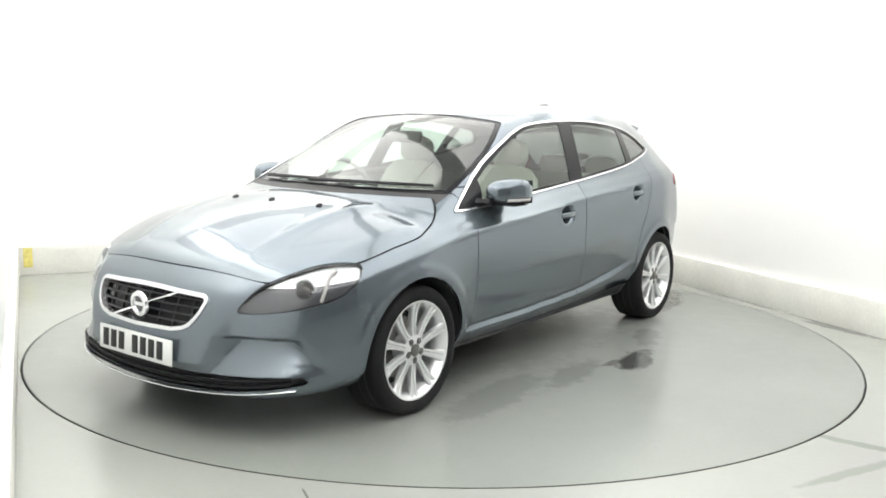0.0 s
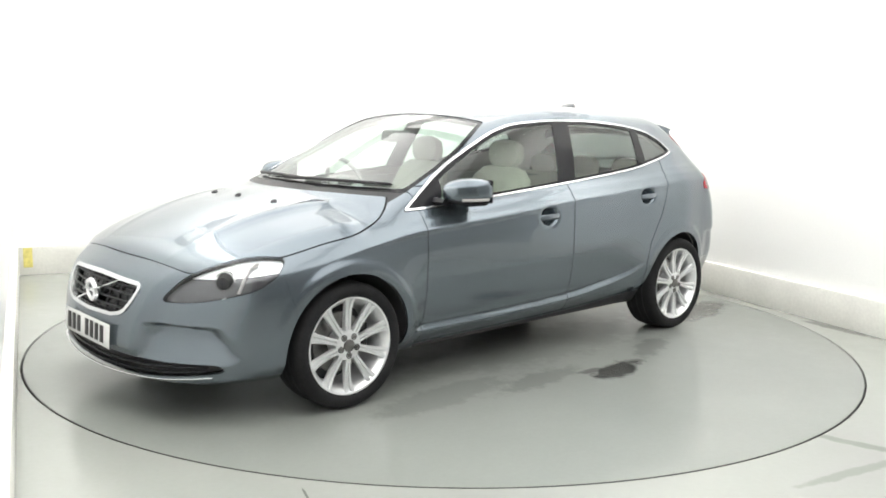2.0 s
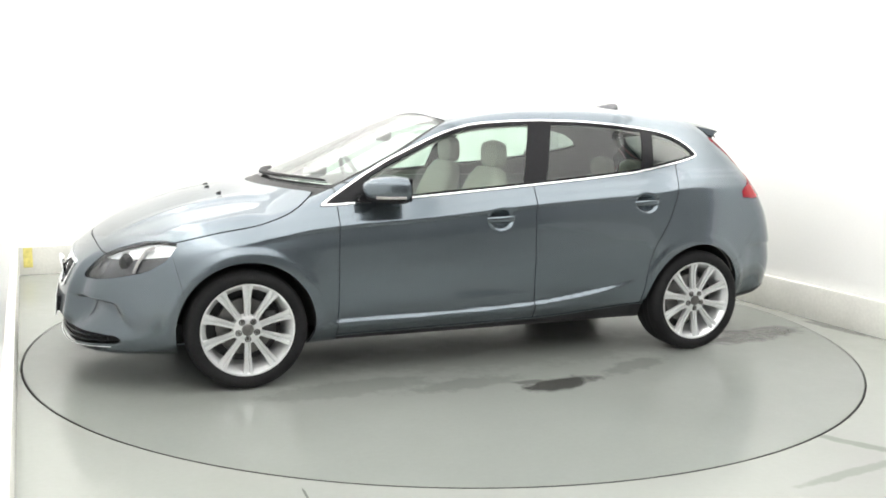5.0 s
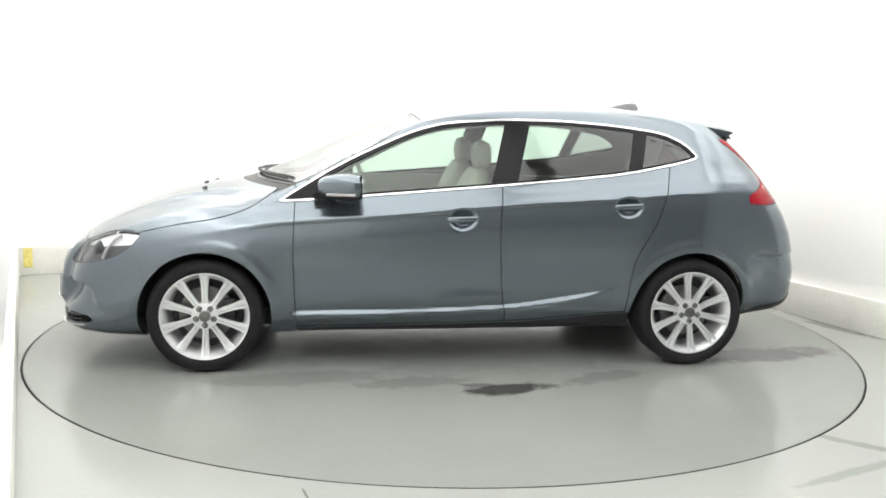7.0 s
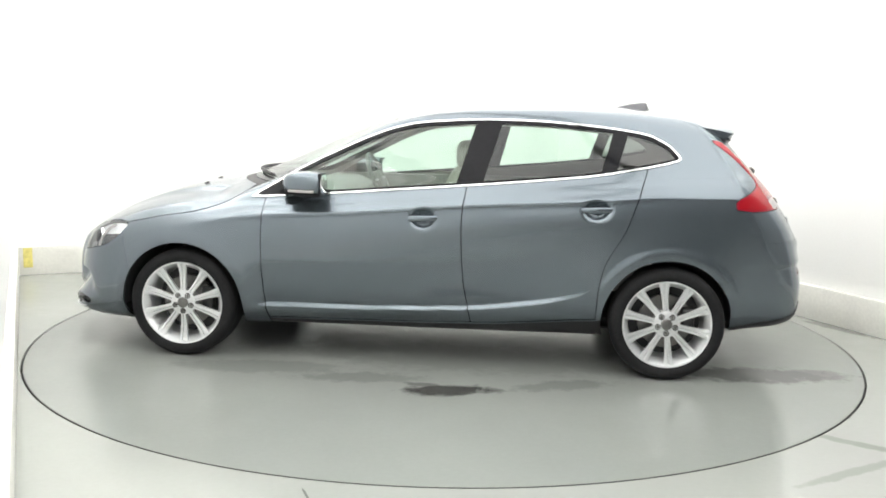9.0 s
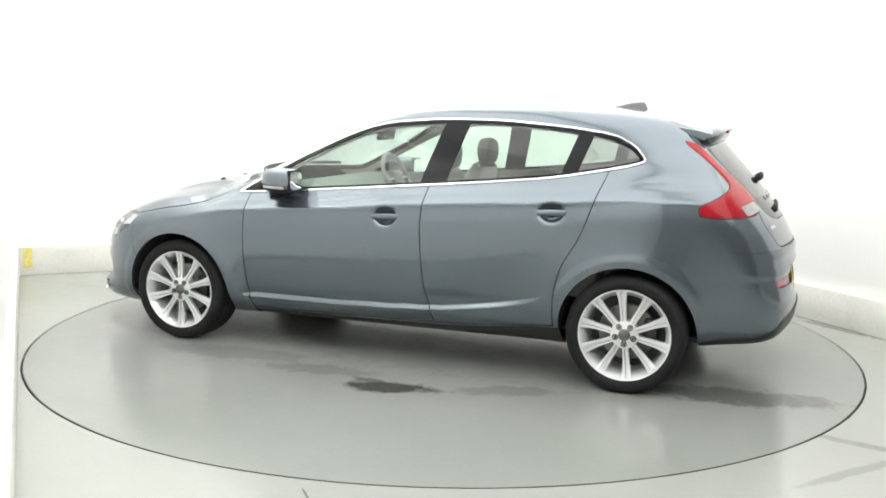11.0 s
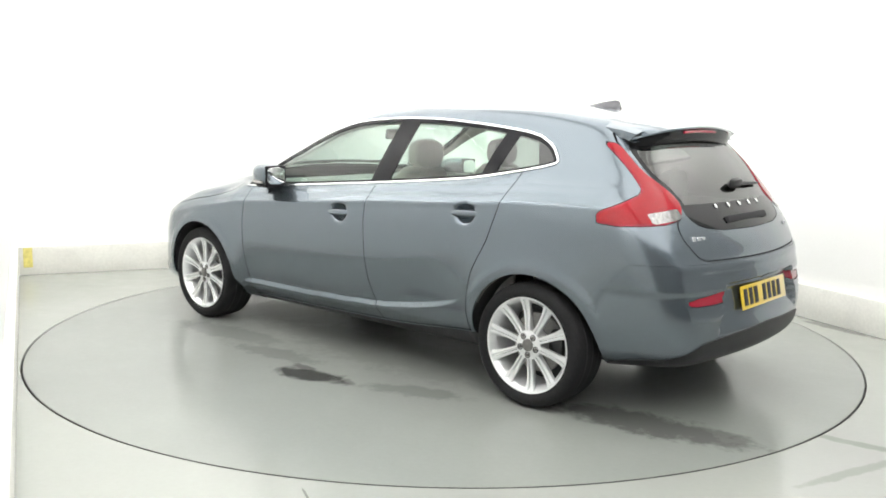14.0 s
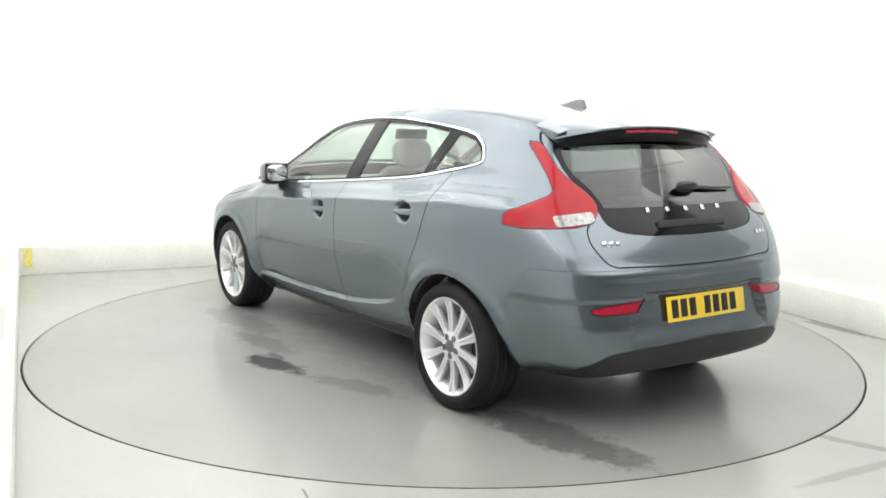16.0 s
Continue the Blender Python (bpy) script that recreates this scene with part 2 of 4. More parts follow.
def skin(nu=400, nv=270):
    """Half of the skin (y below 0) as points, normals and triangles."""
    u, v = np.linspace(-1, 1, nu), np.linspace(-1, 1, nv)
    al = np.sign(u) * np.abs(u) ** 3.0 * radians(89.97)
    cx = -.02 + 1.58 * u * (1 - .12 * np.abs(u) ** 6)
    ph = (v * radians(90))
    A, P = np.meshgrid(al, ph, indexing="ij")
    o = np.stack([np.repeat(cx, nv), np.zeros(nu * nv), np.full(nu * nv, .62)], 1)
    way = np.stack([np.sin(A), -np.cos(A) * np.cos(P), np.cos(A) * np.sin(P)], 2).reshape(-1, 3)
    pts = on_body(o, way)
    pts[np.abs(pts[:, 1]) < 1e-4, 1] = 0
    i = np.arange(nu * nv).reshape(nu, nv)
    q = np.stack([i[:-1, :-1], i[1:, :-1], i[1:, 1:], i[:-1, 1:]], 2).reshape(-1, 4)
    return pts, slope(pts), np.concatenate([q[:, [0, 1, 2]], q[:, [0, 2, 3]]])


# ---- mesh helpers ----
def part(name, bm, mat, parent=None, label="", smooth=True):
    me = bpy.data.meshes.new(name)
    bmesh.ops.recalc_face_normals(bm, faces=bm.faces)
    bm.to_mesh(me)
    bm.free()
    me.materials.append(mat)
    if smooth:
        me.polygons.foreach_set("use_smooth", [True] * len(me.polygons))
        me.set_sharp_from_angle(angle=radians(38))
    ob = new(name, me)
    ob.parent = parent
    return tagged(ob, label)


def arrays(name, pts, faces, mat, parent=None, label="", normals=None):
    me = bpy.data.meshes.new(name)
    me.from_pydata([tuple(p) for p in pts], [], [tuple(f) for f in faces])
    me.materials.append(mat)
    me.polygons.foreach_set("use_smooth", [True] * len(me.polygons))
    if normals is not None:
        me.normals_split_custom_set_from_vertices([tuple(n) for n in normals])
    me.update()
    ob = new(name, me)
    ob.parent = parent
    return tagged(ob, label)


def box(bm, size, m=Matrix(), bevel=0.0, seg=2):
    got = bmesh.ops.create_cube(bm, size=1.0, matrix=m @ Matrix.Diagonal((*size, 1)))
    if bevel:
        vs = set(got["verts"])
        es = [e for e in bm.edges if e.verts[0] in vs and e.verts[1] in vs]
        bmesh.ops.bevel(bm, geom=es, offset=bevel, segments=seg, profile=0.5, affect="EDGES")
    return bm


def boxed(size, m=Matrix(), bevel=0.0, seg=2):
    return box(bmesh.new(), size, m, bevel, seg)


def rings(rows, closed_ends=True, cyclic=True):
    """A skin over rows of points of equal count."""
    bm = bmesh.new()
    vs = [[bm.verts.new(p) for p in row] for row in rows]
    n = len(vs[0])
    for a, b in zip(vs, vs[1:]):
        for i in range(n if cyclic else n - 1):
            j = (i + 1) % n
            bm.faces.new((a[i], a[j], b[j], b[i]))
    if closed_ends and cyclic:
        bm.faces.new(vs[0]), bm.faces.new(vs[-1])
    return bm


def turned(profile, n=64, close=False):
    """A body of revolution about the y axis from (radius, y) rows."""
    rows = [[(r * math.cos(2 * math.pi * i / n), y, r * math.sin(2 * math.pi * i / n)) for i in range(n)] for r, y in profile]
    if close:
        rows.append(rows[0])
    return rings(rows, closed_ends=not close)


def rod(points, radius, n=10, flat=1.0):
    """A round bar along points; radius may be a list."""
    pts = [Vector(p) for p in points]
    rows = []
    for i, p in enumerate(pts):
        d = (pts[min(i + 1, len(pts) - 1)] - pts[max(i - 1, 0)]).normalized()
        s = d.cross(Vector((0, 0, 1)))
        s = s.normalized() if s.length > 1e-4 else Vector((1, 0, 0))
        u = s.cross(d)
        r = radius[i] if isinstance(radius, (list, tuple)) else radius
        rows.append([p + r * (math.cos(2 * math.pi * k / n) * s + flat * math.sin(2 * math.pi * k / n) * u) for k in range(n)])
    return rings(rows)


def blob(rows, n=24, power=2.6):
    """A rounded body over (centre, half width y, half height z) sections along x."""
    out = []
    for c, a, b in rows:
        ring = []
        for k in range(n):
            w = 2 * math.pi * k / n
            co, si = math.cos(w), math.sin(w)
            ring.append((c[0], c[1] + a * math.copysign(abs(co) ** (2 / power), co), c[2] + b * math.copysign(abs(si) ** (2 / power), si)))
        out.append(ring)
    return rings(out)


# ---- the room ----
def room_pose(b, n, z=0.0, turn=0.0):
    """A place b metres along the back wall and n metres towards it."""
    c, s = math.cos(ROOM), math.sin(ROOM)
    return Matrix.Translation((b * c - n * s, b * s + n * c, z)) @ Matrix.Rotation(ROOM + radians(turn), 4, "Z")


LEFT, RIGHT, BACK, FRONT, RIGHT_SPLIT = -2.47, 2.56, 2.87, -6.4, -2.1
TABLE_R, KERB_H, KERB_D = 2.448, 0.235, 0.05


def structure(name, bm, mat, label, m=Matrix()):
    ob = part(name, bm, mat, None, label)
    ob.matrix_basis = m
    return tagged(ob, kind="structure")


def build_room():
    mid_b, mid_n = (LEFT + RIGHT) / 2, (BACK + FRONT) / 2
    long_n, long_b = BACK - FRONT, RIGHT - LEFT
    # the front wall and the right wall's fore half are unseen, greyed for reflections
    for name, size, b, n in (("wall_back", (long_b + .6, .2, CEILING), mid_b, BACK + KERB_D + .1), ("wall_front", (long_b + .6, .2, CEILING), mid_b, FRONT - .1),
                             ("wall_left", (.2, long_n + 2 * KERB_D, CEILING), LEFT - KERB_D - .1, mid_n), ("wall_right", (.2, BACK + KERB_D - RIGHT_SPLIT, CEILING), RIGHT + KERB_D + .1, (BACK + KERB_D + RIGHT_SPLIT) / 2),
                             ("wall_right_front", (.2, RIGHT_SPLIT - FRONT - .002, CEILING), RIGHT + KERB_D + .1, (RIGHT_SPLIT + FRONT) / 2 - .001)):
        w = boxed(size, bevel=.004, seg=1)
        structure(name, w, {"wall_front": FRONT_WALL, "wall_right_front": RIGHT_WALL_GREY}.get(name, WALL), "unseen grey wall toned for the car's reflections" if name in ("wall_front", "wall_right_front") else "smooth white painted studio wall", room_pose(b, n, CEILING / 2))
    for name, size, b, n in (("kerb_back", (long_b + 2 * KERB_D, KERB_D, KERB_H), mid_b, BACK + KERB_D / 2), ("kerb_left", (KERB_D, long_n, KERB_H), LEFT - KERB_D / 2, mid_n),
                             ("kerb_right", (KERB_D, long_n, KERB_H), RIGHT + KERB_D / 2, mid_n)):
        structure(name, boxed(size, bevel=.006), KERB, "low off-white painted kerb along the wall's foot", room_pose(b, n, KERB_H / 2))
    bm = boxed((.07, .004, .16), bevel=.001, seg=1)
    structure("scuff", bm, SCUFF, "faded yellow paint scuff on the kerb", room_pose(LEFT + .07, BACK - .001, .145))
    structure("ceiling", boxed((long_b + .6, long_n + .6, .12)), WALL, "white painted studio ceiling", room_pose(mid_b, mid_n, CEILING + .06))
    # floor sheet with a round opening for the turntable
    n = 160
    rows = []
    for r, z in ((TABLE_R + .007, -.05), (TABLE_R + .007, -.003), (TABLE_R + .009, 0), (3.2, 0), (4.5, 0), (10.5, 0)):
        rows.append([(r * math.cos(2 * math.pi * i / n), r * math.sin(2 * math.pi * i / n), z) for i in range(n)])
    structure("floor", rings(rows, closed_ends=False), FLOOR, "glossy grey-green painted concrete floor with faint scuffs")
    structure("pit", boxed((5.2, 5.2, .02), Matrix.Translation((0, 0, -.07))), GAP, "dark pit under the turntable")


def build_table():
    n = 160
    table = new("turntable")
    tagged(table, "round grey painted turntable set flush in the floor, stained", "turntable")
    rows = [[(r * math.cos(2 * math.pi * i / n), r * math.sin(2 * math.pi * i / n), z) for i in range(n)]
            for r, z in ((.3, 0), (1.2, 0), (2.0, 0), (TABLE_R - .005, 0), (TABLE_R - .004, -.001))]
    bm = rings(rows, closed_ends=False)
    bm.verts.ensure_lookup_table()
    bm.faces.new(bm.verts[:n])
    part("deck", bm, TABLE, table)
    rows = [[(r * math.cos(2 * math.pi * i / n), r * math.sin(2 * math.pi * i / n), z) for i in range(n)]
            for r, z in ((TABLE_R - .004, -.05), (TABLE_R - .004, -.0015), (TABLE_R, -.0015), (TABLE_R, -.05))]
    part("rim", rings(rows, closed_ends=False), GAP, table, "dark steel edge")
    return table


def build_light(m, size):
    lamp = new("ceiling_light")
    bm = bmesh.new()
    w, d = size
    for sx in (-1, 1):
        box(bm, (.008, d + .016, .04), Matrix.Translation((sx * (w / 2 + .004), 0, -.02)), .002)
        box(bm, (w, .008, .04), Matrix.Translation((0, sx * (d / 2 + .004), -.02)), .002)
    part("frame", bm, WALL, lamp)
    part("diffuser", boxed((w, d, .02), Matrix.Translation((0, 0, -.03)), .003), DIFFUSER, lamp, "bright white glowing panel")
    lamp.matrix_basis = m
    return tagged(lamp, "white framed bright light panel on the ceiling", "ceiling light", "ceiling light panels")


def build_wall_wash(m, length):
    """A hooded light, added out of view, that washes the wall on its -x side."""
    lamp = new("added_wash_lamp")
    part("hood", boxed((.03, length, .34), Matrix.Translation((.035, 0, -.17)), .006), WALL, lamp)
    part("diffuser", boxed((.02, length - .06, .30), Matrix.Translation((0, 0, -.17)), .004), WASH, lamp, "bright white glowing strip")
    lamp.matrix_basis = m
    return tagged(lamp, "added unseen strip light, hooded white, washing the wall", "wall light", "wall-washing strip lights")


# ---- cutting the skin into panels ----
def outline(poly, smooth=0):
    """Corner points rounded off by corner cutting."""
    p = np.array(poly, float)
    for _ in range(smooth):
        q = np.roll(p, -1, 0)
        p = np.stack([.8 * p + .2 * q, .2 * p + .8 * q], 1).reshape(-1, 2)
    return p


def inside(a, b, poly):
    """Signed distance to a closed outline, negative inside."""
    d = np.full(len(a), 1e9)
    s = np.ones(len(a))
    for (x0, y0), (x1, y1) in zip(poly, np.roll(poly, -1, 0)):
        ex, ey = x1 - x0, y1 - y0
        wx, wy = a - x0, b - y0
        t = np.clip((wx * ex + wy * ey) / (ex * ex + ey * ey + 1e-12), 0, 1)
        d = np.minimum(d, (wx - t * ex) ** 2 + (wy - t * ey) ** 2)
        c1, c2, c3 = b >= y0, b < y1, ex * wy > ey * wx
        s = np.where((c1 & c2 & c3) | (~c1 & ~c2 & ~c3), -s, s)
    return s * np.sqrt(d)


def clip(m, phi):
    """Cuts a triangle skin along phi = 0; gives the part below and the part above."""
    P, N, T = m
    below = phi < 0
    k = below[T].sum(1)
    low, high, cut = T[k == 3], T[k == 0], T[(k == 1) | (k == 2)]
    if not len(cut):
        return (P, N, low), (P, N, high)
    one = below[cut].sum(1) == 1
    lone = np.where(one[:, None], below[cut], ~below[cut]).argmax(1)
    r = np.arange(len(cut))
    a, b, c = cut[r, lone], cut[r, (lone + 1) % 3], cut[r, (lone + 2) % 3]
    e = np.concatenate([np.stack([a, b], 1), np.stack([a, c], 1)])
    e.sort(axis=1)
    u, inv = np.unique(e[:, 0] * len(P) + e[:, 1], return_inverse=True)
    i, j = u // len(P), u % len(P)
    t = (phi[i] / (phi[i] - phi[j]))[:, None]
    n0 = len(P)
    P = np.concatenate([P, P[i] + t * (P[j] - P[i])])
    q = N[i] + t * (N[j] - N[i])
    N = np.concatenate([N, q / np.linalg.norm(q, axis=1)[:, None]])
    ab, ac = n0 + inv[:len(cut)], n0 + inv[len(cut):]
    tri, q1, q2 = np.stack([a, ab, ac], 1), np.stack([ab, b, c], 1), np.stack([ab, c, ac], 1)
    lo = np.concatenate([low, tri[one], q1[~one], q2[~one]])
    hi = np.concatenate([high, tri[~one], q1[one], q2[one]])
    return (P, N, lo), (P, N, hi)


def take(m, phi_of, gap=0.002):
    """Takes the panel where phi_of is negative out of a skin, with an open joint round it."""
    return clip(m, phi_of(m[0]) + gap)[0], clip(m, phi_of(m[0]) - gap)[1]


def panel(name, m, mat, parent, label="", sides="one", out=0.0, deep=0.010):
    """Links a piece of skin as a panel with turned-in edges. sides: one (left), twin (left and right objects), whole (both halves in one)."""
    P, N, T = m
    if not len(T):
        return []
    used, inv = np.unique(T, return_inverse=True)
    P, N, T = P[used] + N[used] * out, N[used], inv.reshape(-1, 3)
    e = np.sort(np.concatenate([T[:, [0, 1]], T[:, [1, 2]], T[:, [2, 0]]]), axis=1)
    u, count = np.unique(e, axis=0, return_counts=True)
    rim = u[count == 1]
    rim = rim[~((np.abs(P[rim[:, 0], 1]) < 1e-4) & (np.abs(P[rim[:, 1], 1]) < 1e-4))]
    n0 = len(P)
    a, b = rim[:, 0], rim[:, 1]
    k = len(rim)
    ids = n0 + np.arange(4 * k).reshape(4, k)
    EP = np.concatenate([P[a], P[b], P[b] - N[b] * deep, P[a] - N[a] * deep])
    fn = np.cross(P[b] - P[a], -N[a])
    fn /= np.linalg.norm(fn, axis=1)[:, None] + 1e-12
    EN = np.concatenate([fn] * 4)
    flange = np.stack([ids[0], ids[1], ids[2], ids[3]], 1)
    made = []

    def link(P2, N2, tris, quads):
        return arrays(name, P2, [*tris.tolist(), *quads.tolist()], mat, parent, label, N2)
    AP, AN = np.concatenate([P, EP]), np.concatenate([N, EN])
    flip = np.array([1, -1, 1])
    MT, MF = T[:, ::-1], flange[:, ::-1]
    if sides == "whole":
        o = len(AP)
        made.append(link(np.concatenate([AP, AP * flip]), np.concatenate([AN, AN * flip]), np.concatenate([T, MT + o]), np.concatenate([flange, MF + o])))
    else:
        made.append(link(AP, AN, T, flange))
        if sides == "twin":
            made.append(link(AP * flip, AN * flip, MT, MF))
    return made


# ---- the car ----
DLO = outline([(-.995, .893), (-.58, .924), (-.39, .940), (.22, .992), (.56, 1.024), (.88, 1.058), (1.22, 1.122), (1.318, 1.150), (1.312, 1.175), (1.255, 1.235), (1.14, 1.290), (.87, 1.326), (.55, 1.349), (.225, 1.350), (-.09, 1.327), (-.25, 1.288), (-.40, 1.228), (-.69, 1.090), (-.995, .906)], 1)
SCREEN_EDGE = outline([(-1.19, -.9), (-1.165, .2), (-1.065, .48), (-.935, .68), (-.90, .695), (-.67, .675), (-.448, .632), (-.245, .55), (-.225, .52), (-.245, .25), (-.256, -.9)], 1)
HEADLIGHT = outline([(.465, .541), (.60, .543), (.807, .562), (1.05, .602), (1.163, .662), (1.185, .735), (1.05, .742), (.921, .732), (.734, .689), (.598, .641)], 1)
TAILLIGHT = outline([(.695, 1.262), (.610, 1.255), (.530, 1.14), (.360, 1.040), (.310, .985), (.352, .912), (.828, .897), (.828, .960), (.725, .992), (.555, 1.045), (.580, 1.10), (.628, 1.175)], 1)
GATE = outline([(-.9, .742), (.49, .745), (.545, .765), (.592, .84), (.585, .905), (.5, .965), (.498, 1.02), (.575, 1.124), (.572, 1.25), (.53, 1.31), (-.9, 1.36)], 1)
GLASS = outline([(-.9, .862), (.25, .866), (.43, .885), (.492, .925), (.486, 1.025), (.555, 1.124), (.548, 1.235), (.46, 1.285), (-.9, 1.30)], 1)
GRILLE = outline([(-.9, .632), (.345, .610), (.380, .588), (.358, .52), (.308, .462), (.20, .440), (-.9, .431)], 1)
INTAKE = outline([(-.9, .298), (.40, .284), (.74, .290), (.765, .266), (.745, .245), (.34, .205), (-.9, .200)], 1)
FOG = outline([(.637, .586), (.342, .615), (.392, .566), (.46, .556), (.628, .556)], 1)
bonnet_line = curve([(-2.3, .692), (-2.07, .690), (-2.02, .664), (-1.96, .672), (-1.85, .712), (-1.7, .738), (-1.5, .780), (-1.312, .812), (-1.161, .858), (-1.05, .925), (-.98, .98)])
door_front = curve([(.1, -.900), (.22, -.906), (.635, -.920), (.9, -.912), (1.4, -.905)])
door_mid = curve([(.1, .245), (.272, .226), (.5, .190), (.788, .176), (1.0, .195), (1.4, .26)])
door_rear = curve([(.1, .905), (.31, .900), (.45, .905), (.586, .930), (.791, 1.035), (1.033, 1.118), (1.1, 1.14)])
door_foot = curve([(-1.0, .222), (.25, .246), (.92, .305), (1.2, .33)])
dark_foot = curve([(-.05, .425), (.303, .408), (.529, .389), (.668, .312), (.8, .2)])
bumper_line = curve([(1.4, .50), (1.60, .545), (1.68, .66), (1.76, .738), (2.1, .738)])


def within(p, deep, side):
    """The point that lies the given depth under the skin; side -1 mirrors it."""
    p = np.array([p], float)
    for _ in range(4):
        p = p - slope(p) * (body(*p.T) + deep)[:, None]
    return (p[0, 0], p[0, 1] * side, p[0, 2])


def body_panels(car):
    m = skin()
    # wheel openings
    for wx in (WHEEL_F, WHEEL_R):
        m = clip(m, np.maximum(np.hypot(m[0][:, 0] - wx, m[0][:, 2] - HUB_Z) - ARCH, m[0][:, 1] + .56))[1]
    whole = m
    side_glass = lambda p: np.maximum(inside(p[:, 0], p[:, 2], DLO), p[:, 1] + .45)
    screen = lambda p: np.maximum(inside(p[:, 0], -p[:, 1], SCREEN_EDGE), .9 - p[:, 2])
    q_head = lambda p: inside(-p[:, 1] + .9 * (p[:, 0] + 2.1), p[:, 2], HEADLIGHT)
    headlamp = lambda p: np.maximum(q_head(p), np.maximum(p[:, 0] + 1.5, p[:, 1] + .3))
    taillamp = lambda p: np.maximum(inside(-p[:, 1] - .75 * (p[:, 0] - 1.6), p[:, 2], TAILLIGHT), 1.4 - p[:, 0])
    gate = lambda p: np.maximum(inside(-p[:, 1], p[:, 2], GATE), 1.46 - p[:, 0])
    pane = lambda p: np.maximum(inside(-p[:, 1], p[:, 2], GLASS), 1.46 - p[:, 0])
    fore = lambda p, poly: np.maximum(inside(-p[:, 1], p[:, 2], poly), p[:, 0] + 1.8)
    aft = lambda p, poly: np.maximum(inside(-p[:, 1], p[:, 2], poly), 1.8 - p[:, 0])

    # a dark inner shell behind the joints, and the pale lining of the cabin
    inner = whole
    for cut in (lambda p: side_glass(p) + .02, lambda p: screen(p) + .02, lambda p: np.maximum(pane(p) + .02, .99 - p[:, 2])):
        inner = clip(inner, cut(inner[0]))[1]
    shell = clip(inner, np.minimum(headlamp(inner[0]), np.minimum(fore(inner[0], GRILLE), fore(inner[0], INTAKE))) - .004)[1]
    panel("inner_shell", shell, LINER, car, "dark inner shell", "whole", out=-.012, deep=.001)
    cabin = clip(inner, np.maximum(np.abs(inner[0][:, 0] - .3) - 1.32, .45 - inner[0][:, 2]))[0]
    panel("headlining", cabin, CLOTH, car, "pale cloth headlining and pillar covers", "whole", out=-.034, deep=.002)

    # side windows in their chrome frame
    g, m = take(m, side_glass, .001)
    frame_skin, g = clip(g, -side_glass(g[0]) - .0095)
    panel("window_trim", frame_skin, CHROME, car, "bright chrome window surround", "twin", out=.005, deep=.012)
    seal, g = clip(g, -side_glass(g[0]) - .023)
    panel("window_seal", seal, GLOSS_BLACK, car, "black window seal", "twin", out=-.002, deep=.01)
    lean = lambda p: p[:, 0] - .28 * (p[:, 2] - 1.0)
    front, g = clip(g, lean(g[0]) - .135)
    post, g = clip(g, lean(g[0]) - .275)
    sail, front = clip(front, front[0][:, 0] + .745 - .25 * (front[0][:, 2] - .95))
    panel("sail_panel", sail, GLOSS_BLACK, car, "black mirror triangle", "twin", out=-.003)
    panel("front_window", front, PANE, car, "green-tinted front door glass", "twin", out=-.006, deep=.004)
    panel("door_post", post, GLOSS_BLACK, car, "gloss black door post cover", "twin", out=-.003)
    back_lean = lambda p: p[:, 0] - .30 * (p[:, 2] - 1.1)
    rear, g = clip(g, back_lean(g[0]) - .905)
    bar, g = clip(g, back_lean(g[0]) - .985)
    panel("rear_window", rear, PANE, car, "green-tinted rear door glass", "twin", out=-.006, deep=.004)
    panel("window_bar", bar, GLOSS_BLACK, car, "black bar between the rear panes", "twin", out=-.003)
    panel("quarter_window", g, DARK_PANE, car, "small dark-tinted quarter glass", "twin", out=-.006, deep=.004)

    # windscreen with its dark border, and the scuttle below
    s, m = take(m, screen, .002)
    border, s = clip(s, -screen(s[0]) - .030)
    panel("windscreen_border", border, GLOSS_BLACK, car, "black windscreen border", "whole", out=-.004)
    panel("windscreen", s, SCREEN, car, "clear raked windscreen glass", "whole", out=-.004, deep=.005)
    bonnet = lambda p: np.maximum(bonnet_line(p[:, 0]) - p[:, 2], p[:, 0] + 1.235 - .54 * p[:, 1] ** 2)
    lamp, m = take(m, headlamp, .002)
    lid, m = take(m, bonnet, .0025)
    panel("bonnet", lid, PAINT, car, "ridged blue-grey bonnet", "whole")
    scuttle, m = take(m, lambda p: np.maximum(np.maximum(p[:, 0] + 1.16 - .56 * p[:, 1] ** 2, .9 - p[:, 2]), -1.3 - p[:, 0] + (p[:, 1] < -.70)), .001)
    panel("scuttle", scuttle, BLACK, car, "black plastic scuttle panel", "whole", out=-.004)

    # lamps
    ll = panel("headlight", lamp, LENS, car, "clear headlight under a smooth cover", "twin", out=-.001, deep=.012)
    bowl = lamp
    shade_part, bright = clip(bowl, bowl[0][:, 2] - .655 - .10 * (bowl[0][:, 0] + 2.0))
    for i, side in enumerate((1, -1)):
        for nm, piece, mt, depth in (("bezel", shade_part, BEZEL, -.026), ("reflector", bright, ALLOY, -.022)):
            Pp, Nn, Tt = piece
            used, inv = np.unique(Tt, return_inverse=True)
            flip = np.array([1, side, 1])
            tt = inv.reshape(-1, 3)
            arrays(nm, (Pp[used] + Nn[used] * depth) * flip, tt if side == 1 else tt[:, ::-1], mt, ll[i], "", Nn[used] * flip)
        ahead = np.array([-.819, -.574, 0.0])
        at = on_body(np.array([[-1.6, -.47, .632]]), ahead[None, :], 1.0)[0] - ahead * .062
        d = Matrix.Translation((at[0], side * at[1], at[2])) @ Matrix.Rotation(radians(side * 35), 4, "Z")
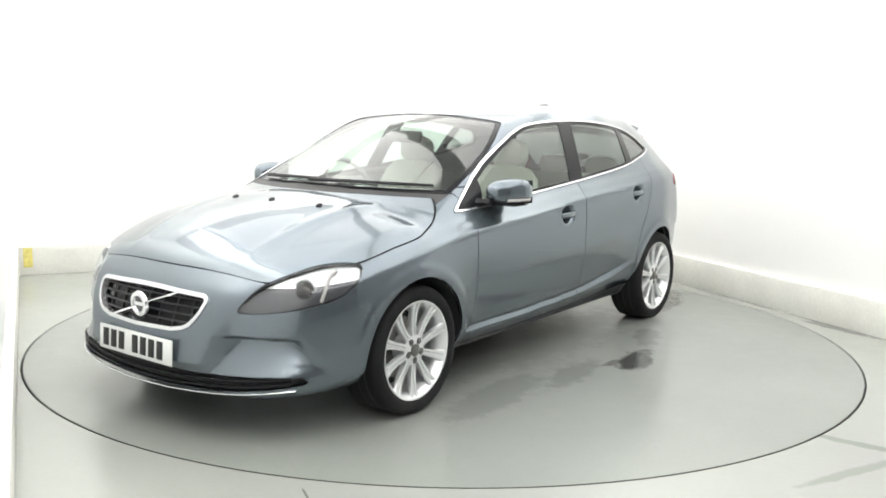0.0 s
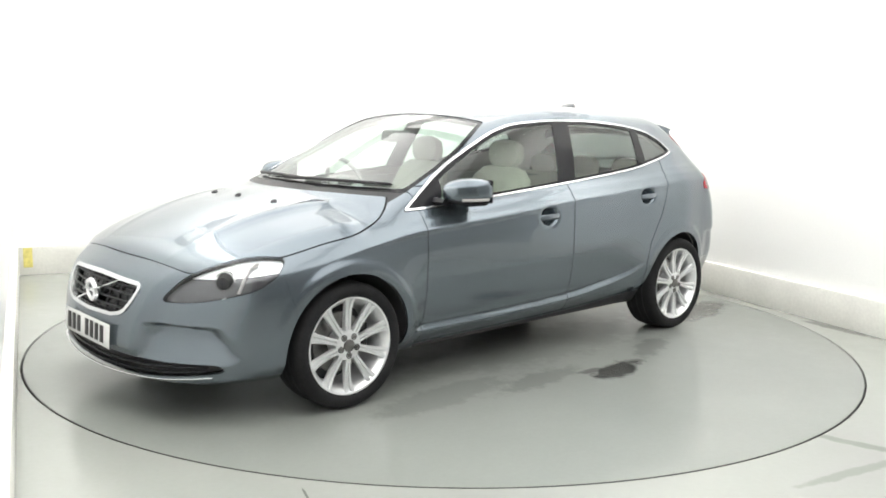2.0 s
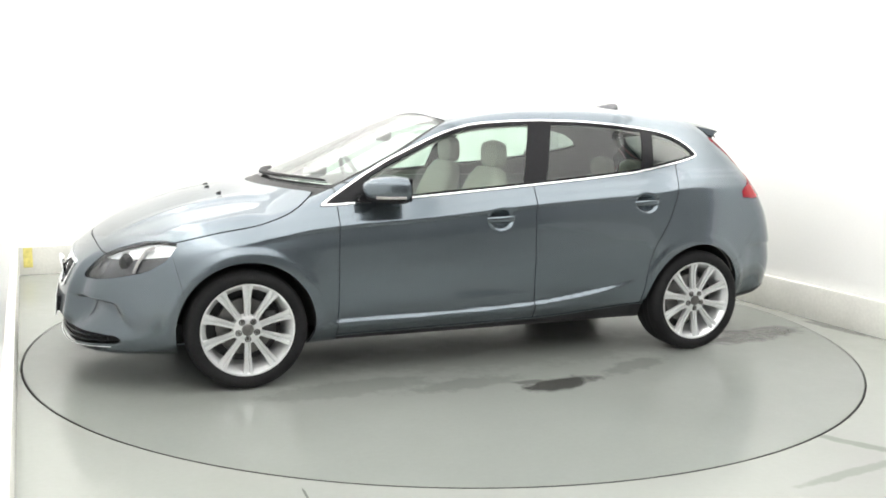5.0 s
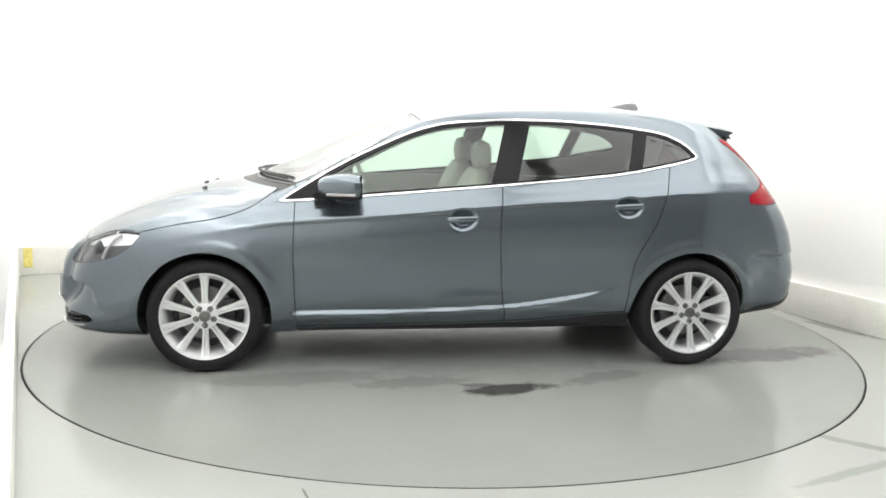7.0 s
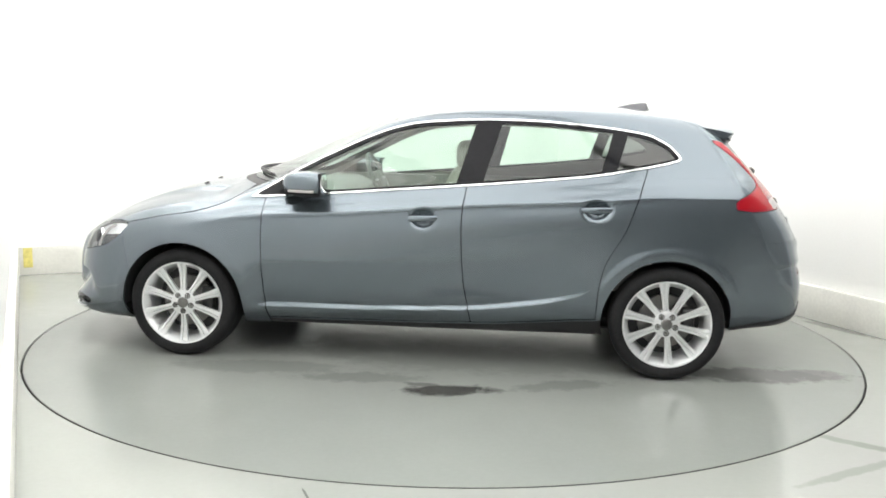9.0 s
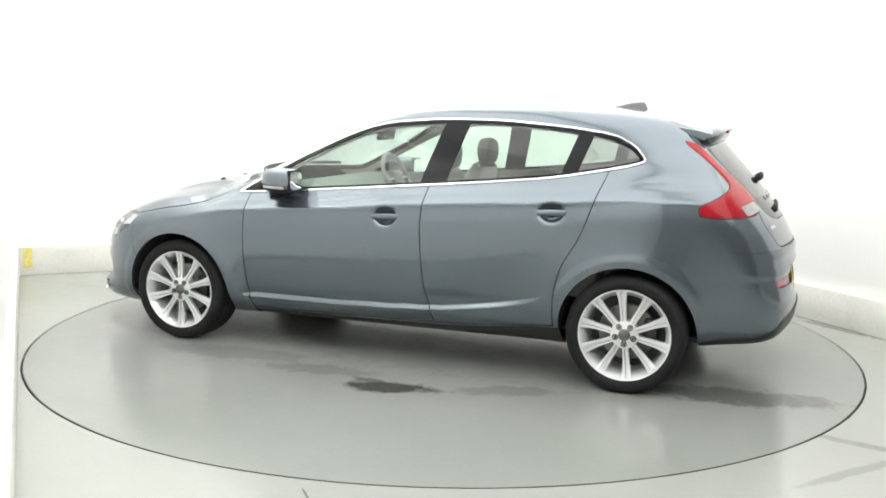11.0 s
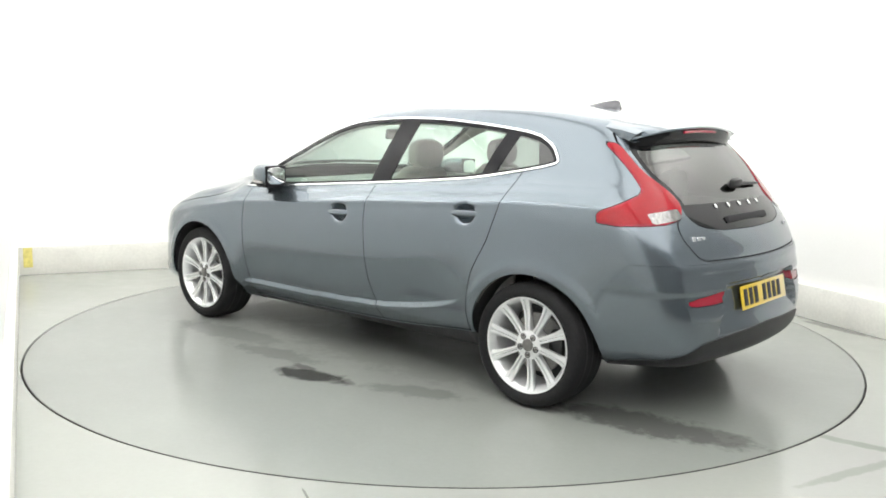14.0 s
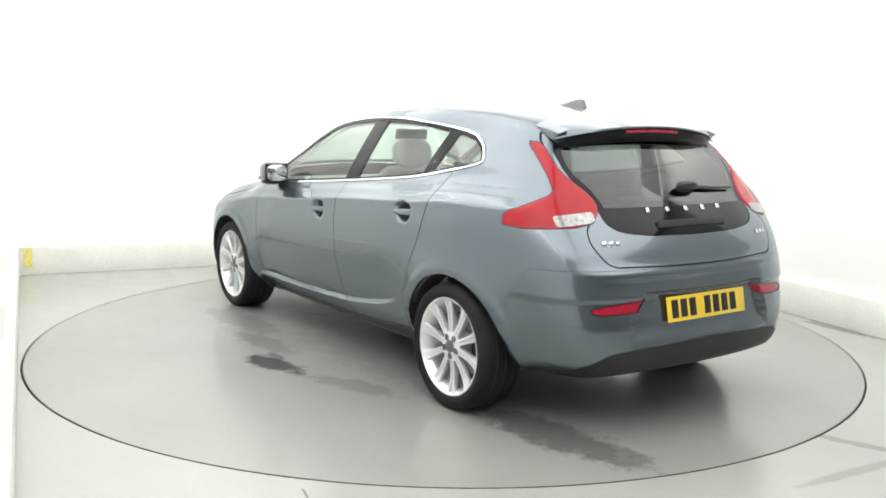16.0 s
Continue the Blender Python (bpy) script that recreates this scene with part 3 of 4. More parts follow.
        part("projector", blob([((-.052, 0, 0), .010, .010), ((-.046, 0, 0), .028, .028), ((-.02, 0, 0), .043, .043), ((.02, 0, 0), .047, .047)], 28, 2.0), PANEL_BLACK, ll[i], "round projector lens").matrix_basis = d
        ring = part("lamp_ring", turned([(.046, .0), (.049, -.008), (.052, -.004), (.051, .010), (.046, .010)], 36, True), CHROME, ll[i], "bright lamp ring")
        ring.matrix_basis = d @ Matrix.Rotation(radians(90), 4, "Z") @ Matrix.Translation((0, .012, 0))
        part("light_blade", rod([within((x, y, z), .012, side) for x, y, z in ((-1.895, -.765, .59), (-1.875, -.77, .64), (-1.84, -.765, .70), (-1.80, -.765, .715))], .008), WHITE_LENS, ll[i], "pale running light blade")
    tl, m = take(m, taillamp, .002)
    clear, tl = clip(tl, np.maximum(np.abs(tl[0][:, 2] - .942 + .10 * (-tl[0][:, 1] - .6)) - .022, np.maximum(-tl[0][:, 1] - .70, .525 + tl[0][:, 1])))
    lamp_edge, tl = clip(tl, -taillamp(tl[0]) - .009)
    tails = panel("taillight", tl, RED, car, "large angular red rear lamp", "twin", out=.004, deep=.02)
    for i, ob in enumerate(panel("reversing_lens", clear, LAMP_CHROME, car, "clear reversing lens", "twin", out=.003, deep=.01)):
        ob.parent = tails[i]

    for i, ob in enumerate(panel("lamp_edge", lamp_edge, RED_DEEP, car, "dark red lamp edge", "twin", out=.002, deep=.016)):
        ob.parent = tails[i]

    # tailgate
    door, m = take(m, gate, .003)
    w, door = take(door, pane, .0015)
    low, w = clip(w, w[0][:, 2] - .985)
    edge, w = clip(w, -pane(w[0]) - .030)
    hatch = panel("tailgate", door, PAINT, car, "blue-grey tailgate", "whole")[0]
    panel("tailgate_panel", low, PANEL_BLACK, hatch, "gloss black tailgate panel", "whole", out=-.001)
    panel("glass_border", edge, GLOSS_BLACK, hatch, "black glass border", "whole", out=-.001)
    panel("rear_screen", w, REAR_PANE, hatch, "dark-tinted rear window", "whole", out=-.001, deep=.004)

    # bumpers
    fog, m = take(m, lambda p: aft(p, FOG), .002)
    panel("rear_reflector", fog, RED_DEEP, car, "deep red bumper reflector", "twin", out=-.004, deep=.012)
    foot, m = take(m, lambda p: np.maximum(p[:, 2] - dark_foot(-p[:, 1]), 1.62 - p[:, 0]), .001)
    rb, m = take(m, lambda p: np.maximum(p[:, 2] - bumper_line(p[:, 0]), 1.40 - p[:, 0]), .0008)
    bumper = panel("rear_bumper", rb, PAINT, car, "blue-grey rear bumper", "whole")[0]
    panel("diffuser", foot, BLACK, bumper, "black lower bumper trim", "whole", out=.004)
    hole, m = take(m, lambda p: fore(p, GRILLE), .0)
    rim_skin, hole = clip(hole, -fore(hole[0], GRILLE) - .016)
    intake, m = take(m, lambda p: fore(p, INTAKE), .0)
    fb, m = take(m, lambda p: np.maximum(p[:, 0] + 1.68 + .25 * (p[:, 2] - .5), p[:, 2] - .76), .0008)
    front_bumper = panel("front_bumper", fb, PAINT, car, "blue-grey front bumper with sculpted lower corners", "whole")[0]
    grille = panel("grille", rim_skin, CHROME, car, "black grille in a chrome surround", "whole", out=.006, deep=.03)[0]
    panel("grille_back", hole, GLOSS_BLACK, grille, "dark grille backing", "whole", out=-.035, deep=.001)
    panel("lower_intake", intake, BLACK, front_bumper, "black lower air intake", "whole", out=-.028, deep=.001)
    grille_bars(grille)
    intake_bars(front_bumper)

    # sides
    wing, m = take(m, lambda p: np.maximum(p[:, 0] - door_front(p[:, 2]), np.maximum(p[:, 2] - bonnet_line(p[:, 0]), .15 - p[:, 2])), .002)
    panel("front_wing", wing, PAINT, car, "blue-grey front wing", "twin")
    # dark sill; its black is mostly the shade under the doors
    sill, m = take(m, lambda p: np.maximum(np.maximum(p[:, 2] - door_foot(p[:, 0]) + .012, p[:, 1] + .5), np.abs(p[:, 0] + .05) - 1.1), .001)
    panel("sill", sill, BLACK, car, "dark plastic sill, blackened mostly for shade", "twin", out=-.004)
    skin_side = lambda p: np.maximum(door_foot(p[:, 0]) - p[:, 2], p[:, 1] + .5)
    low_side = lambda p: p[:, 2] - belt(p[:, 0]) - .11
    d1, m = take(m, lambda p: np.maximum(np.maximum(np.maximum(door_front(p[:, 2]) - p[:, 0], p[:, 0] - door_mid(p[:, 2])), skin_side(p)), low_side(p)), .0025)
    # what lies above the glass line stays with the shell
    d2, m = take(m, lambda p: np.maximum(np.maximum(np.maximum(door_mid(p[:, 2]) - p[:, 0], p[:, 0] - door_rear(p[:, 2])), skin_side(p)), low_side(p)), .0025)
    fd = panel("front_door", d1, PAINT, car, "blue-grey front door", "twin")
    rd = panel("rear_door", d2, PAINT, car, "blue-grey rear door", "twin")
    under_part, m = clip(m, np.maximum(m[0][:, 2] - .245 - .03 * sstep(.9, 1.5, m[0][:, 0]), -.72 - m[0][:, 1]))
    panel("underbody", under_part, LINER, car, "dark underbody", "whole", out=0.0, deep=.001)
    panel("body_shell", m, PAINT, car, "blue-grey metallic roof, pillars and rear quarters", "whole")
    return front_bumper, hatch, fd, rd


def nose_x(y, z, out=0.0):
    return float(on_body(np.array([[-1.2, y, z]]), np.array([[-1., 0., 0.]]), 1.6)[0, 0]) - out


def grille_bars(grille):
    for k, z in enumerate((.480, .512, .544, .574)):
        half = (.300, .335, .352, .345)[k]
        pts = [(nose_x(y, z) + .024, y, z) for y in np.linspace(-half, half, 15)]
        part("slat", rod(pts, .0065, 8, .7), BLACK, grille, "dark horizontal slat")
    for y in np.linspace(-.28, .28, 7):
        part("upright", rod([(nose_x(y, .46) + .030, y, .462), (nose_x(y, .58) + .030, y, .588)], .004, 6), BLACK, grille)
    pts = [(nose_x(y, .53 - .32 * y) + .006, y, .528 - .36 * y) for y in np.linspace(-.20, .20, 9)]
    part("diagonal_bar", rod(pts, .0075, 8, .6), CHROME, grille, "chrome diagonal bar")
    bm = turned([(.034, -.010), (.038, -.018), (.053, -.016), (.057, -.004), (.052, .004), (.034, .002)], 40, True)
    badge = part("round_badge", bm, CHROME, grille, "round chrome badge ring")
    badge.matrix_basis = pose(nose_x(0, .53) - .004, 0, .530, 0, 0, -90) @ pose(0, 0, 0, 4, 0, 0)
    centre = part("badge_centre", turned([(.0, -.006), (.035, -.006), (.035, .004)], 32), BEZEL, grille, "dark badge centre")
    centre.matrix_basis = badge.matrix_basis.copy()
    band = part("badge_band", boxed((.066, .006, .016), Matrix.Translation((0, -.009, 0)), .001), CHROME, grille, "chrome badge band")
    band.matrix_basis = badge.matrix_basis.copy()


def intake_bars(bumper):
    for z0, z1 in ((.252, .282), (.222, .262)):
        pts = [(nose_x(y, .26) + (.004 if abs(y) < .6 else .0), y, z0 + (z1 - z0) * (abs(y) / .74) ** 2) for y in np.linspace(-.72, .72, 25)]
        part("intake_bar", rod(pts, .007, 8), GLOSS_BLACK, bumper, "black intake bar")
    pts = [(nose_x(y, .24) - .004, y, .192 + .042 * (abs(y) / .76) ** 2) for y in np.linspace(-.73, .73, 31)]
    part("splitter_trim", rod(pts, .0038, 8, .8), CHROME, bumper, "thin bright splitter strip")


def number_plate(car, name, m, mat, label):
    plate = part(name, boxed((.004, .520, .111), bevel=.0015), mat, car, label)
    plate.matrix_basis = m
    x = -.203
    for w in (.052, .052, .052, .052, None, .052, .052, .052):
        if w is None:
            x += .040
            continue
        # each character is a plain bar
        bar = part("character_bar", boxed((.0016, w * .80, .079), Matrix.Translation((-.0026, x + w / 2, 0)), .0004), INK, plate)
        x += w + .006
    return plate


def build_wheel(car, x, side):
    """Alloy wheel; side -1 is the left of the car."""
    y0 = -.872
    wheel = part("wheel", turned([(.236, .004), (.244, .002), (.246, .012), (.240, .022), (.228, .035), (.222, .10), (.222, .205), (.200, .205), (.205, .10), (.212, .035), (.226, .018)], 72, True), ALLOY, car, "silver ten-spoke alloy wheel")
    part("tyre", turned([(.238, .012), (.250, .000), (.268, -.008), (.290, -.007), (.306, .004), (.313, .018), (.316, .035), (.3165, .11), (.316, .185), (.313, .202), (.300, .215), (.270, .220), (.240, .205)], 72, True), RUBBER, wheel, "black low-profile tyre")
    for k in range(3):
        yy = .062 + .048 * k
        part("tread_groove", turned([(.3172, yy), (.3172, yy + .007), (.314, yy + .007), (.314, yy)], 72, True), LINER, wheel)
    part("barrel", turned([(.218, .045), (.218, .19), (.05, .19), (.05, .17), (.212, .17), (.212, .045)], 48, True), ALLOY_DARK, wheel, "inner barrel with shade in its colour")
    part("brake_disc", turned([(.06, .105), (.150, .105), (.152, .108), (.152, .125), (.06, .125)], 48, True), STEEL, wheel, "worn steel brake disc")
    part("caliper", boxed((.07, .06, .13), Matrix.Translation((.125, .105, .02)), .012), ALLOY_DARK, wheel, "grey brake caliper")
    part("hub", turned([(.0, .020), (.060, .018), (.074, .024), (.078, .050), (.070, .10), (.0, .10)], 48), ALLOY, wheel, "silver hub face")
    for k in range(10):
        rows = []
        for r, w, yf, d in ((.055, .018, .021, .04), (.09, .0175, .022, .034), (.13, .0190, .024, .030), (.17, .0215, .022, .028), (.205, .0255, .016, .026), (.234, .0330, .007, .026)):
            rows.append([(-w, yf + .010, r), (-w * .86, yf + .001, r), (-w * .30, yf, r), (-w * .14, yf + .010, r), (w * .14, yf + .010, r), (w * .30, yf, r), (w * .86, yf + .001, r), (w, yf + .010, r), (w * .7, yf + d, r), (-w * .7, yf + d, r)])
        sp = part("spoke", rings(rows), ALLOY, wheel, "grooved silver spoke")
        sp.matrix_basis = pose(0, 0, 0, 0, 36 * k + (0 if x < 0 else -6), 0)
    part("hub_cap", turned([(.0, .010), (.026, .011), (.031, .014), (.032, .024)], 32), STEEL, wheel, "round grey hub cap")
    for k in range(5):
        a = radians(72 * k + 180)
        b = part("wheel_bolt", turned([(.0, .020), (.0085, .020), (.0105, .023), (.0105, .035)], 6), STEEL, wheel, "dark wheel bolt")
        b.matrix_basis = Matrix.Translation((.050 * math.sin(a), -.006, .050 * math.cos(a)))
        c = part("bolt_well", turned([(.0115, .0185), (.0165, .0185), (.0165, .03), (.0115, .03)], 20, True), ALLOY_DARK, wheel, "")
        c.matrix_basis = Matrix.Translation((.050 * math.sin(a), -.001, .050 * math.cos(a)))
    wheel.matrix_basis = (pose(x, y0, HUB_Z) if side < 0 else pose(x, -y0, HUB_Z, 0, 0, 180)) @ Matrix.Diagonal((.948, 1, .948, 1))
    n = 40
    rows = []
    for r, yy in ((ARCH + .004, -.862), (ARCH + .004, -.55), (.02, -.55)):
        row = []
        for i in range(n):
            w = radians(-4 + 188 * i / (n - 1))
            px, pz = r * math.cos(w), r * math.sin(w)
            # the liner's rim stays under the skin
            edge = float(half_width(np.array([x + px]), np.array([HUB_Z + pz]))[0]) - .011
            row.append((px if side < 0 else -px, -min(-yy, edge), pz))
        rows.append(row)
    li = part("arch_liner", rings(rows, False, False), LINER, car, "black wheel-arch liner")
    li.matrix_basis = pose(x, 0, HUB_Z) if side < 0 else pose(x, 0, HUB_Z, 0, 0, 180)
    return wheel


def build_mirror(car, side):
    s = -side  # 1 on the left
    m = Matrix.Diagonal((1, s, 1, 1))
    rows = []
    for x, y, a, b, dz in ((-.792, .855, .018, .020, .0), (-.782, .858, .036, .038, .0), (-.755, .866, .052, .053, .002), (-.71, .876, .068, .063, .004), (-.66, .884, .077, .068, .004), (-.61, .888, .080, .067, .003), (-.575, .890, .078, .063, .002), (-.568, .890, .073, .056, .002)):
        rows.append(((x, -y * s, .986 + dz), a, b * .96))
    house = part("door_mirror", blob(rows, 32, 3.0), PAINT, car, "blue-grey door mirror with a black foot")
    lower = [((x, -y * s, .925 + z), a, b) for x, y, a, b, z in ((-.785, .86, .02, .006, .022), (-.75, .866, .046, .013, .012), (-.67, .88, .070, .016, .004), (-.60, .886, .072, .014, .004), (-.575, .888, .06, .008, .006))]
    part("mirror_base", blob(lower, 24, 2.6), GLOSS_BLACK, house, "black mirror underside")
    arm = rings([[(x, y * s, z) for x, z in ((-.80, .915), (-.70, .915), (-.68, .935), (-.70, .955), (-.80, .957), (-.82, .935))] for y in (-.775, -.80)]
                + [[(x, y * s, z) for x, z in ((-.80, .925), (-.70, .925), (-.68, .938), (-.70, .952), (-.80, .955), (-.815, .938))] for y in (-.82, -.86)])
    part("mirror_arm", arm, GLOSS_BLACK, house, "black mirror arm")
    part("mirror_rim", boxed((.014, .150, .118), Matrix.Translation((-.572, -.890 * s, .988)), .0065), GLOSS_BLACK, house)
    face = lambda x, k: [(x, -.890 * s + .066 * k * math.copysign(abs(math.cos(w)) ** .6, math.cos(w)), .988 + .050 * k * math.copysign(abs(math.sin(w)) ** .6, math.sin(w))) for w in (2 * math.pi * i / 32 for i in range(32))]
    part("mirror_glass", rings([face(-.568, 1), face(-.5625, 1), face(-.561, .96)]), MIRROR, house, "mirror glass")
    strip = [(-.745, .918), (-.70, .940), (-.65, .953), (-.60, .957)]
    part("turn_signal", rod([(x, -(y + .012) * s, .950) for x, y in strip], .006, 8, 1.2), WHITE_LENS, house, "pale turn signal strip")


def build_handle(parent, x, z, side):
    s = -side
    w = float(half_width(np.array([x]), np.array([z]))[0])
    rows = [((-.118, -.001, 0), .008, .008), ((-.108, -.010, 0), .010, .013), ((-.07, -.026, 0), .010, .015), ((0, -.032, 0), .010, .0165), ((.07, -.026, 0), .010, .016), ((.108, -.010, 0), .010, .013), ((.118, -.001, 0), .008, .008)]
    h = part("door_handle", blob(rows, 16, 2.6), PAINT, parent, "body-coloured pull handle")
    h.matrix_basis = (pose(x, -w - .001, z, 0, -2.0, 0) if s > 0 else pose(x, w + .001, z, 0, -2.0, 0) @ Matrix.Diagonal((1, -1, 1, 1)))
    return h


def build_seat(car, x, y):
    seat = part("front_seat", blob([((x - .30, y, .50), .20, .03), ((x - .28, y, .50), .24, .07), ((x - .1, y, .49), .26, .085), ((x + .12, y, .47), .25, .085), ((x + .2, y, .47), .22, .06)], 28, 3.2), LEATHER, car, "pale beige leather front seat")
    rows = []
    for t, a, b in ((0, .20, .07), (.06, .245, .085), (.25, .255, .075), (.42, .25, .07), (.54, .22, .062), (.60, .16, .05), (.615, .10, .02)):
        c = Vector((x + .20 + .36 * t, y, .50 + .92 * t))
        ring = []
        for k in range(24):
            w = 2 * math.pi * k / 24
            co, si = math.cos(w), math.sin(w)
            ring.append((c.x + b * math.copysign(abs(si) ** .7, si) * .95, c.y + a * math.copysign(abs(co) ** .7, co), c.z - b * math.copysign(abs(si) ** .7, si) * .3))
        rows.append(ring)
    part("seat_back", rings(rows), LEATHER, seat, "pale leather seat back")
    hr = [((x + .43 + dx, y, 1.14), a, b) for dx, a, b in ((-.05, .08, .05), (-.035, .115, .075), (0, .125, .085), (.03, .115, .075), (.045, .08, .05))]
    part("headrest", blob(hr, 24, 3.0), LEATHER, seat, "pale leather headrest")
    for d in (-.05, .05):
        part("headrest_stem", rod([(x + .42, y + d, 1.0), (x + .43, y + d, 1.08)], .007, 8), CHROME, seat)


def build_interior(car):
    part("dashboard", rings([[(x, y, z) for x, z in ((-1.02, .55), (-.98, .90), (-.86, .945), (-.70, .935), (-.58, .88), (-.55, .80), (-.60, .55))] for y in np.linspace(-.70, .70, 9)]), TRIM, car, "dark grey dashboard")
    part("cabin_floor", boxed((2.75, 1.36, .03), Matrix.Translation((.32, 0, .27)), .005), LINER, car, "dark carpeted cabin floor")
    part("load_cover", boxed((.52, 1.10, .02), Matrix.Translation((1.52, 0, .93)), .004), TRIM, car, "dark load cover")
    for s in (-1, 1):
        part("door_card", boxed((1.95, .03, .50), Matrix.Translation((.12, s * .735, .70)), .012), TRIM, car, "grey inner door panel")
        build_seat(car, -.28, s * .36)
    # steering wheel on the right-hand side of the car
    m = pose(-.50, .37, .93, 0, -24, 0)
    ring = [(0, .178 * math.cos(2 * math.pi * i / 40), .178 * math.sin(2 * math.pi * i / 40)) for i in range(41)]
    wheel = part("steering_wheel", rod(ring, .014, 10), TRIM, car, "dark leather steering wheel")
    wheel.matrix_basis = m
    part("steering_hub", boxed((.045, .15, .12), bevel=.02), TRIM, wheel)
    for a in (0, 180, 270):
        part("steering_spoke", rod([(0, 0, 0), (0, .17 * math.cos(radians(a)), .17 * math.sin(radians(a)))], .013, 8, .6), ALLOY, wheel)
    bench = part("rear_seat", blob([((.62, 0, .50), .60, .05), ((.65, 0, .50), .64, .09), ((.85, 0, .49), .65, .10), ((1.12, 0, .48), .64, .08)], 28, 4), LEATHER, car, "pale beige leather rear bench")
    rows = []
    for t, a, b in ((0, .60, .07), (.08, .64, .08), (.3, .63, .075), (.46, .60, .065), (.50, .56, .03)):
        c = Vector((1.12 + .45 * t, 0, .52 + .88 * t))
        rows.append([(c.x + b * math.sin(w), a * math.copysign(abs(math.cos(w)) ** .4, math.cos(w)), c.z - .3 * b * math.sin(w)) for w in (2 * math.pi * k / 28 for k in range(28))])
    part("bench_back", rings(rows), LEATHER, bench, "pale leather bench back")
    for y in (-.38, 0, .38):
        part("headrest", blob([((1.34 + dx, y, 1.02), a, b) for dx, a, b in ((-.04, .08, .04), (-.03, .115, .065), (0, .12, .075), (.03, .11, .065), (.04, .07, .04))], 20, 3.0), LEATHER, bench, "pale leather headrest")
    part("rear_view_mirror", boxed((.03, .24, .07), pose(-.42, 0, 1.235, 0, 12, 0), .014), BLACK, car, "black cabin mirror")


def top_z(x, y):
    p = on_body(np.array([[x, y, .7]]), np.array([[0., 0., 1.]]), 1.2)
    return float(p[0, 2])


def tail_x(y, z):
    return float(on_body(np.array([[1.0, y, z]]), np.array([[1., 0., 0.]]), 1.5)[0, 0])


def build_details(car, bumper, hatch):
    # roof spoiler with a high brake lamp
    up, low = [], []
    for y in np.linspace(-.53, .53, 25):
        e = abs(y) / .53
        tip = 1.676 - .16 * y * y - .05 * e ** 6
        zt = 1.336 - .16 * y * y - .012 * e ** 6
        root = 1.44
        zr = top_z(root, y)
        up.append([(root, y, zr + .001), (1.53, y, zr * .58 + .42 * (zt + .008) + .004), (1.61, y, zr * .2 + .8 * (zt + .008) + .002), (tip, y, zt), (tip + .002, y, zt - .008), (tip - .01, y, zt - .014), (1.60, y, zt - .024), (root + .02, y, zr - .02)])
        low.append([(1.50, y, zt - .012), (tip - .010, y, zt - .013), (tip - .014, y, zt - .040), (tip - .035, y, zt - .072), (1.50, y, zt - .084)])
    part("roof_spoiler", rings(up), PAINT, hatch, "blue-grey roof spoiler")
    part("spoiler_underside", rings(low), GLOSS_BLACK, hatch, "black spoiler underside")
    part("brake_lamp", rod([(1.676 - .16 * y * y - .010, y, 1.336 - .16 * y * y - .024) for y in np.linspace(-.17, .17, 9)], .008, 8), RED_DEEP, hatch, "dark red high brake lamp")
    # lettering becomes plain bars
    for y in np.linspace(-.235, .235, 5):
        b = part("letter_bar", boxed((.006, .020, .024), bevel=.004), CHROME, hatch)
        b.matrix_basis = pose(tail_x(y, .972) + .003, y, .972, 0, -35, 0)
    for side in (-1, 1):
        for k in range(3):
            y = side * .50 + (k - 1) * .032
            b = part("model_badge", boxed((.004, .020, .022 - .004 * k), bevel=.001), CHROME, hatch)
            b.matrix_basis = pose(tail_x(y, .845) + .003, y, .845, 0, -18, side * 16)
    recess = part("grip_recess", boxed((.02, .44, .034), bevel=.006), LINER, hatch, "dark tailgate grip")
    recess.matrix_basis = pose(tail_x(0, .915) - .004, 0, .912, 0, -28, 0)
    # rear wiper
    arm = [(tail_x(y, z) + .018, y, z) for y, z in ((.03, 1.062), (.12, 1.060), (.25, 1.053), (.42, 1.048))]
    part("rear_wiper", rod(arm, [.014, .010, .008, .005], 8), BLACK, hatch, "black rear wiper")
    part("wiper_pivot", blob([((tail_x(.03, 1.05) - .005, .05, 1.055), .03, .022), ((tail_x(.03, 1.05) + .02, .06, 1.065), .075, .026), ((tail_x(.03, 1.05) + .035, .06, 1.068), .05, .014)], 16), BLACK, hatch, "black wiper pivot cover")
    number_plate(car, "rear_number_plate", pose((tail_x(0, .505) + tail_x(0, .605)) / 2 + .006, 0, .556, 0, math.degrees(math.atan2(tail_x(0, .505) - tail_x(0, .605), .10)), 180), PLATE_YELLOW, "yellow rear number plate")
    number_plate(car, "front_number_plate", pose((nose_x(0, .31) + nose_x(0, .40)) / 2 - .006, 0, .356, 0, math.degrees(math.atan2(nose_x(0, .40) - nose_x(0, .31), .09)), 0), PLATE_WHITE, "white front number plate")
    part("plate_holder", boxed((.03, .40, .08), Matrix.Translation((nose_x(0, .355) + .012, 0, .35)), .006), BLACK, bumper)
    # shark-fin aerial
    fin = []
    for x, a, h in ((1.00, .004, .002), (1.03, .022, .011), (1.08, .031, .026), (1.13, .031, .038), (1.17, .026, .045), (1.195, .020, .043), (1.21, .012, .01)):
        z = top_z(x, 0) - .003
        fin.append([(x, a * math.cos(t), z + h * max(math.sin(t), 0) ** (1.6 if math.sin(t) > 0 else 1)) for t in (2 * math.pi * k / 16 for k in range(16))])
    part("aerial_fin", rings(fin), BEZEL, car, "dark grey shark-fin aerial")
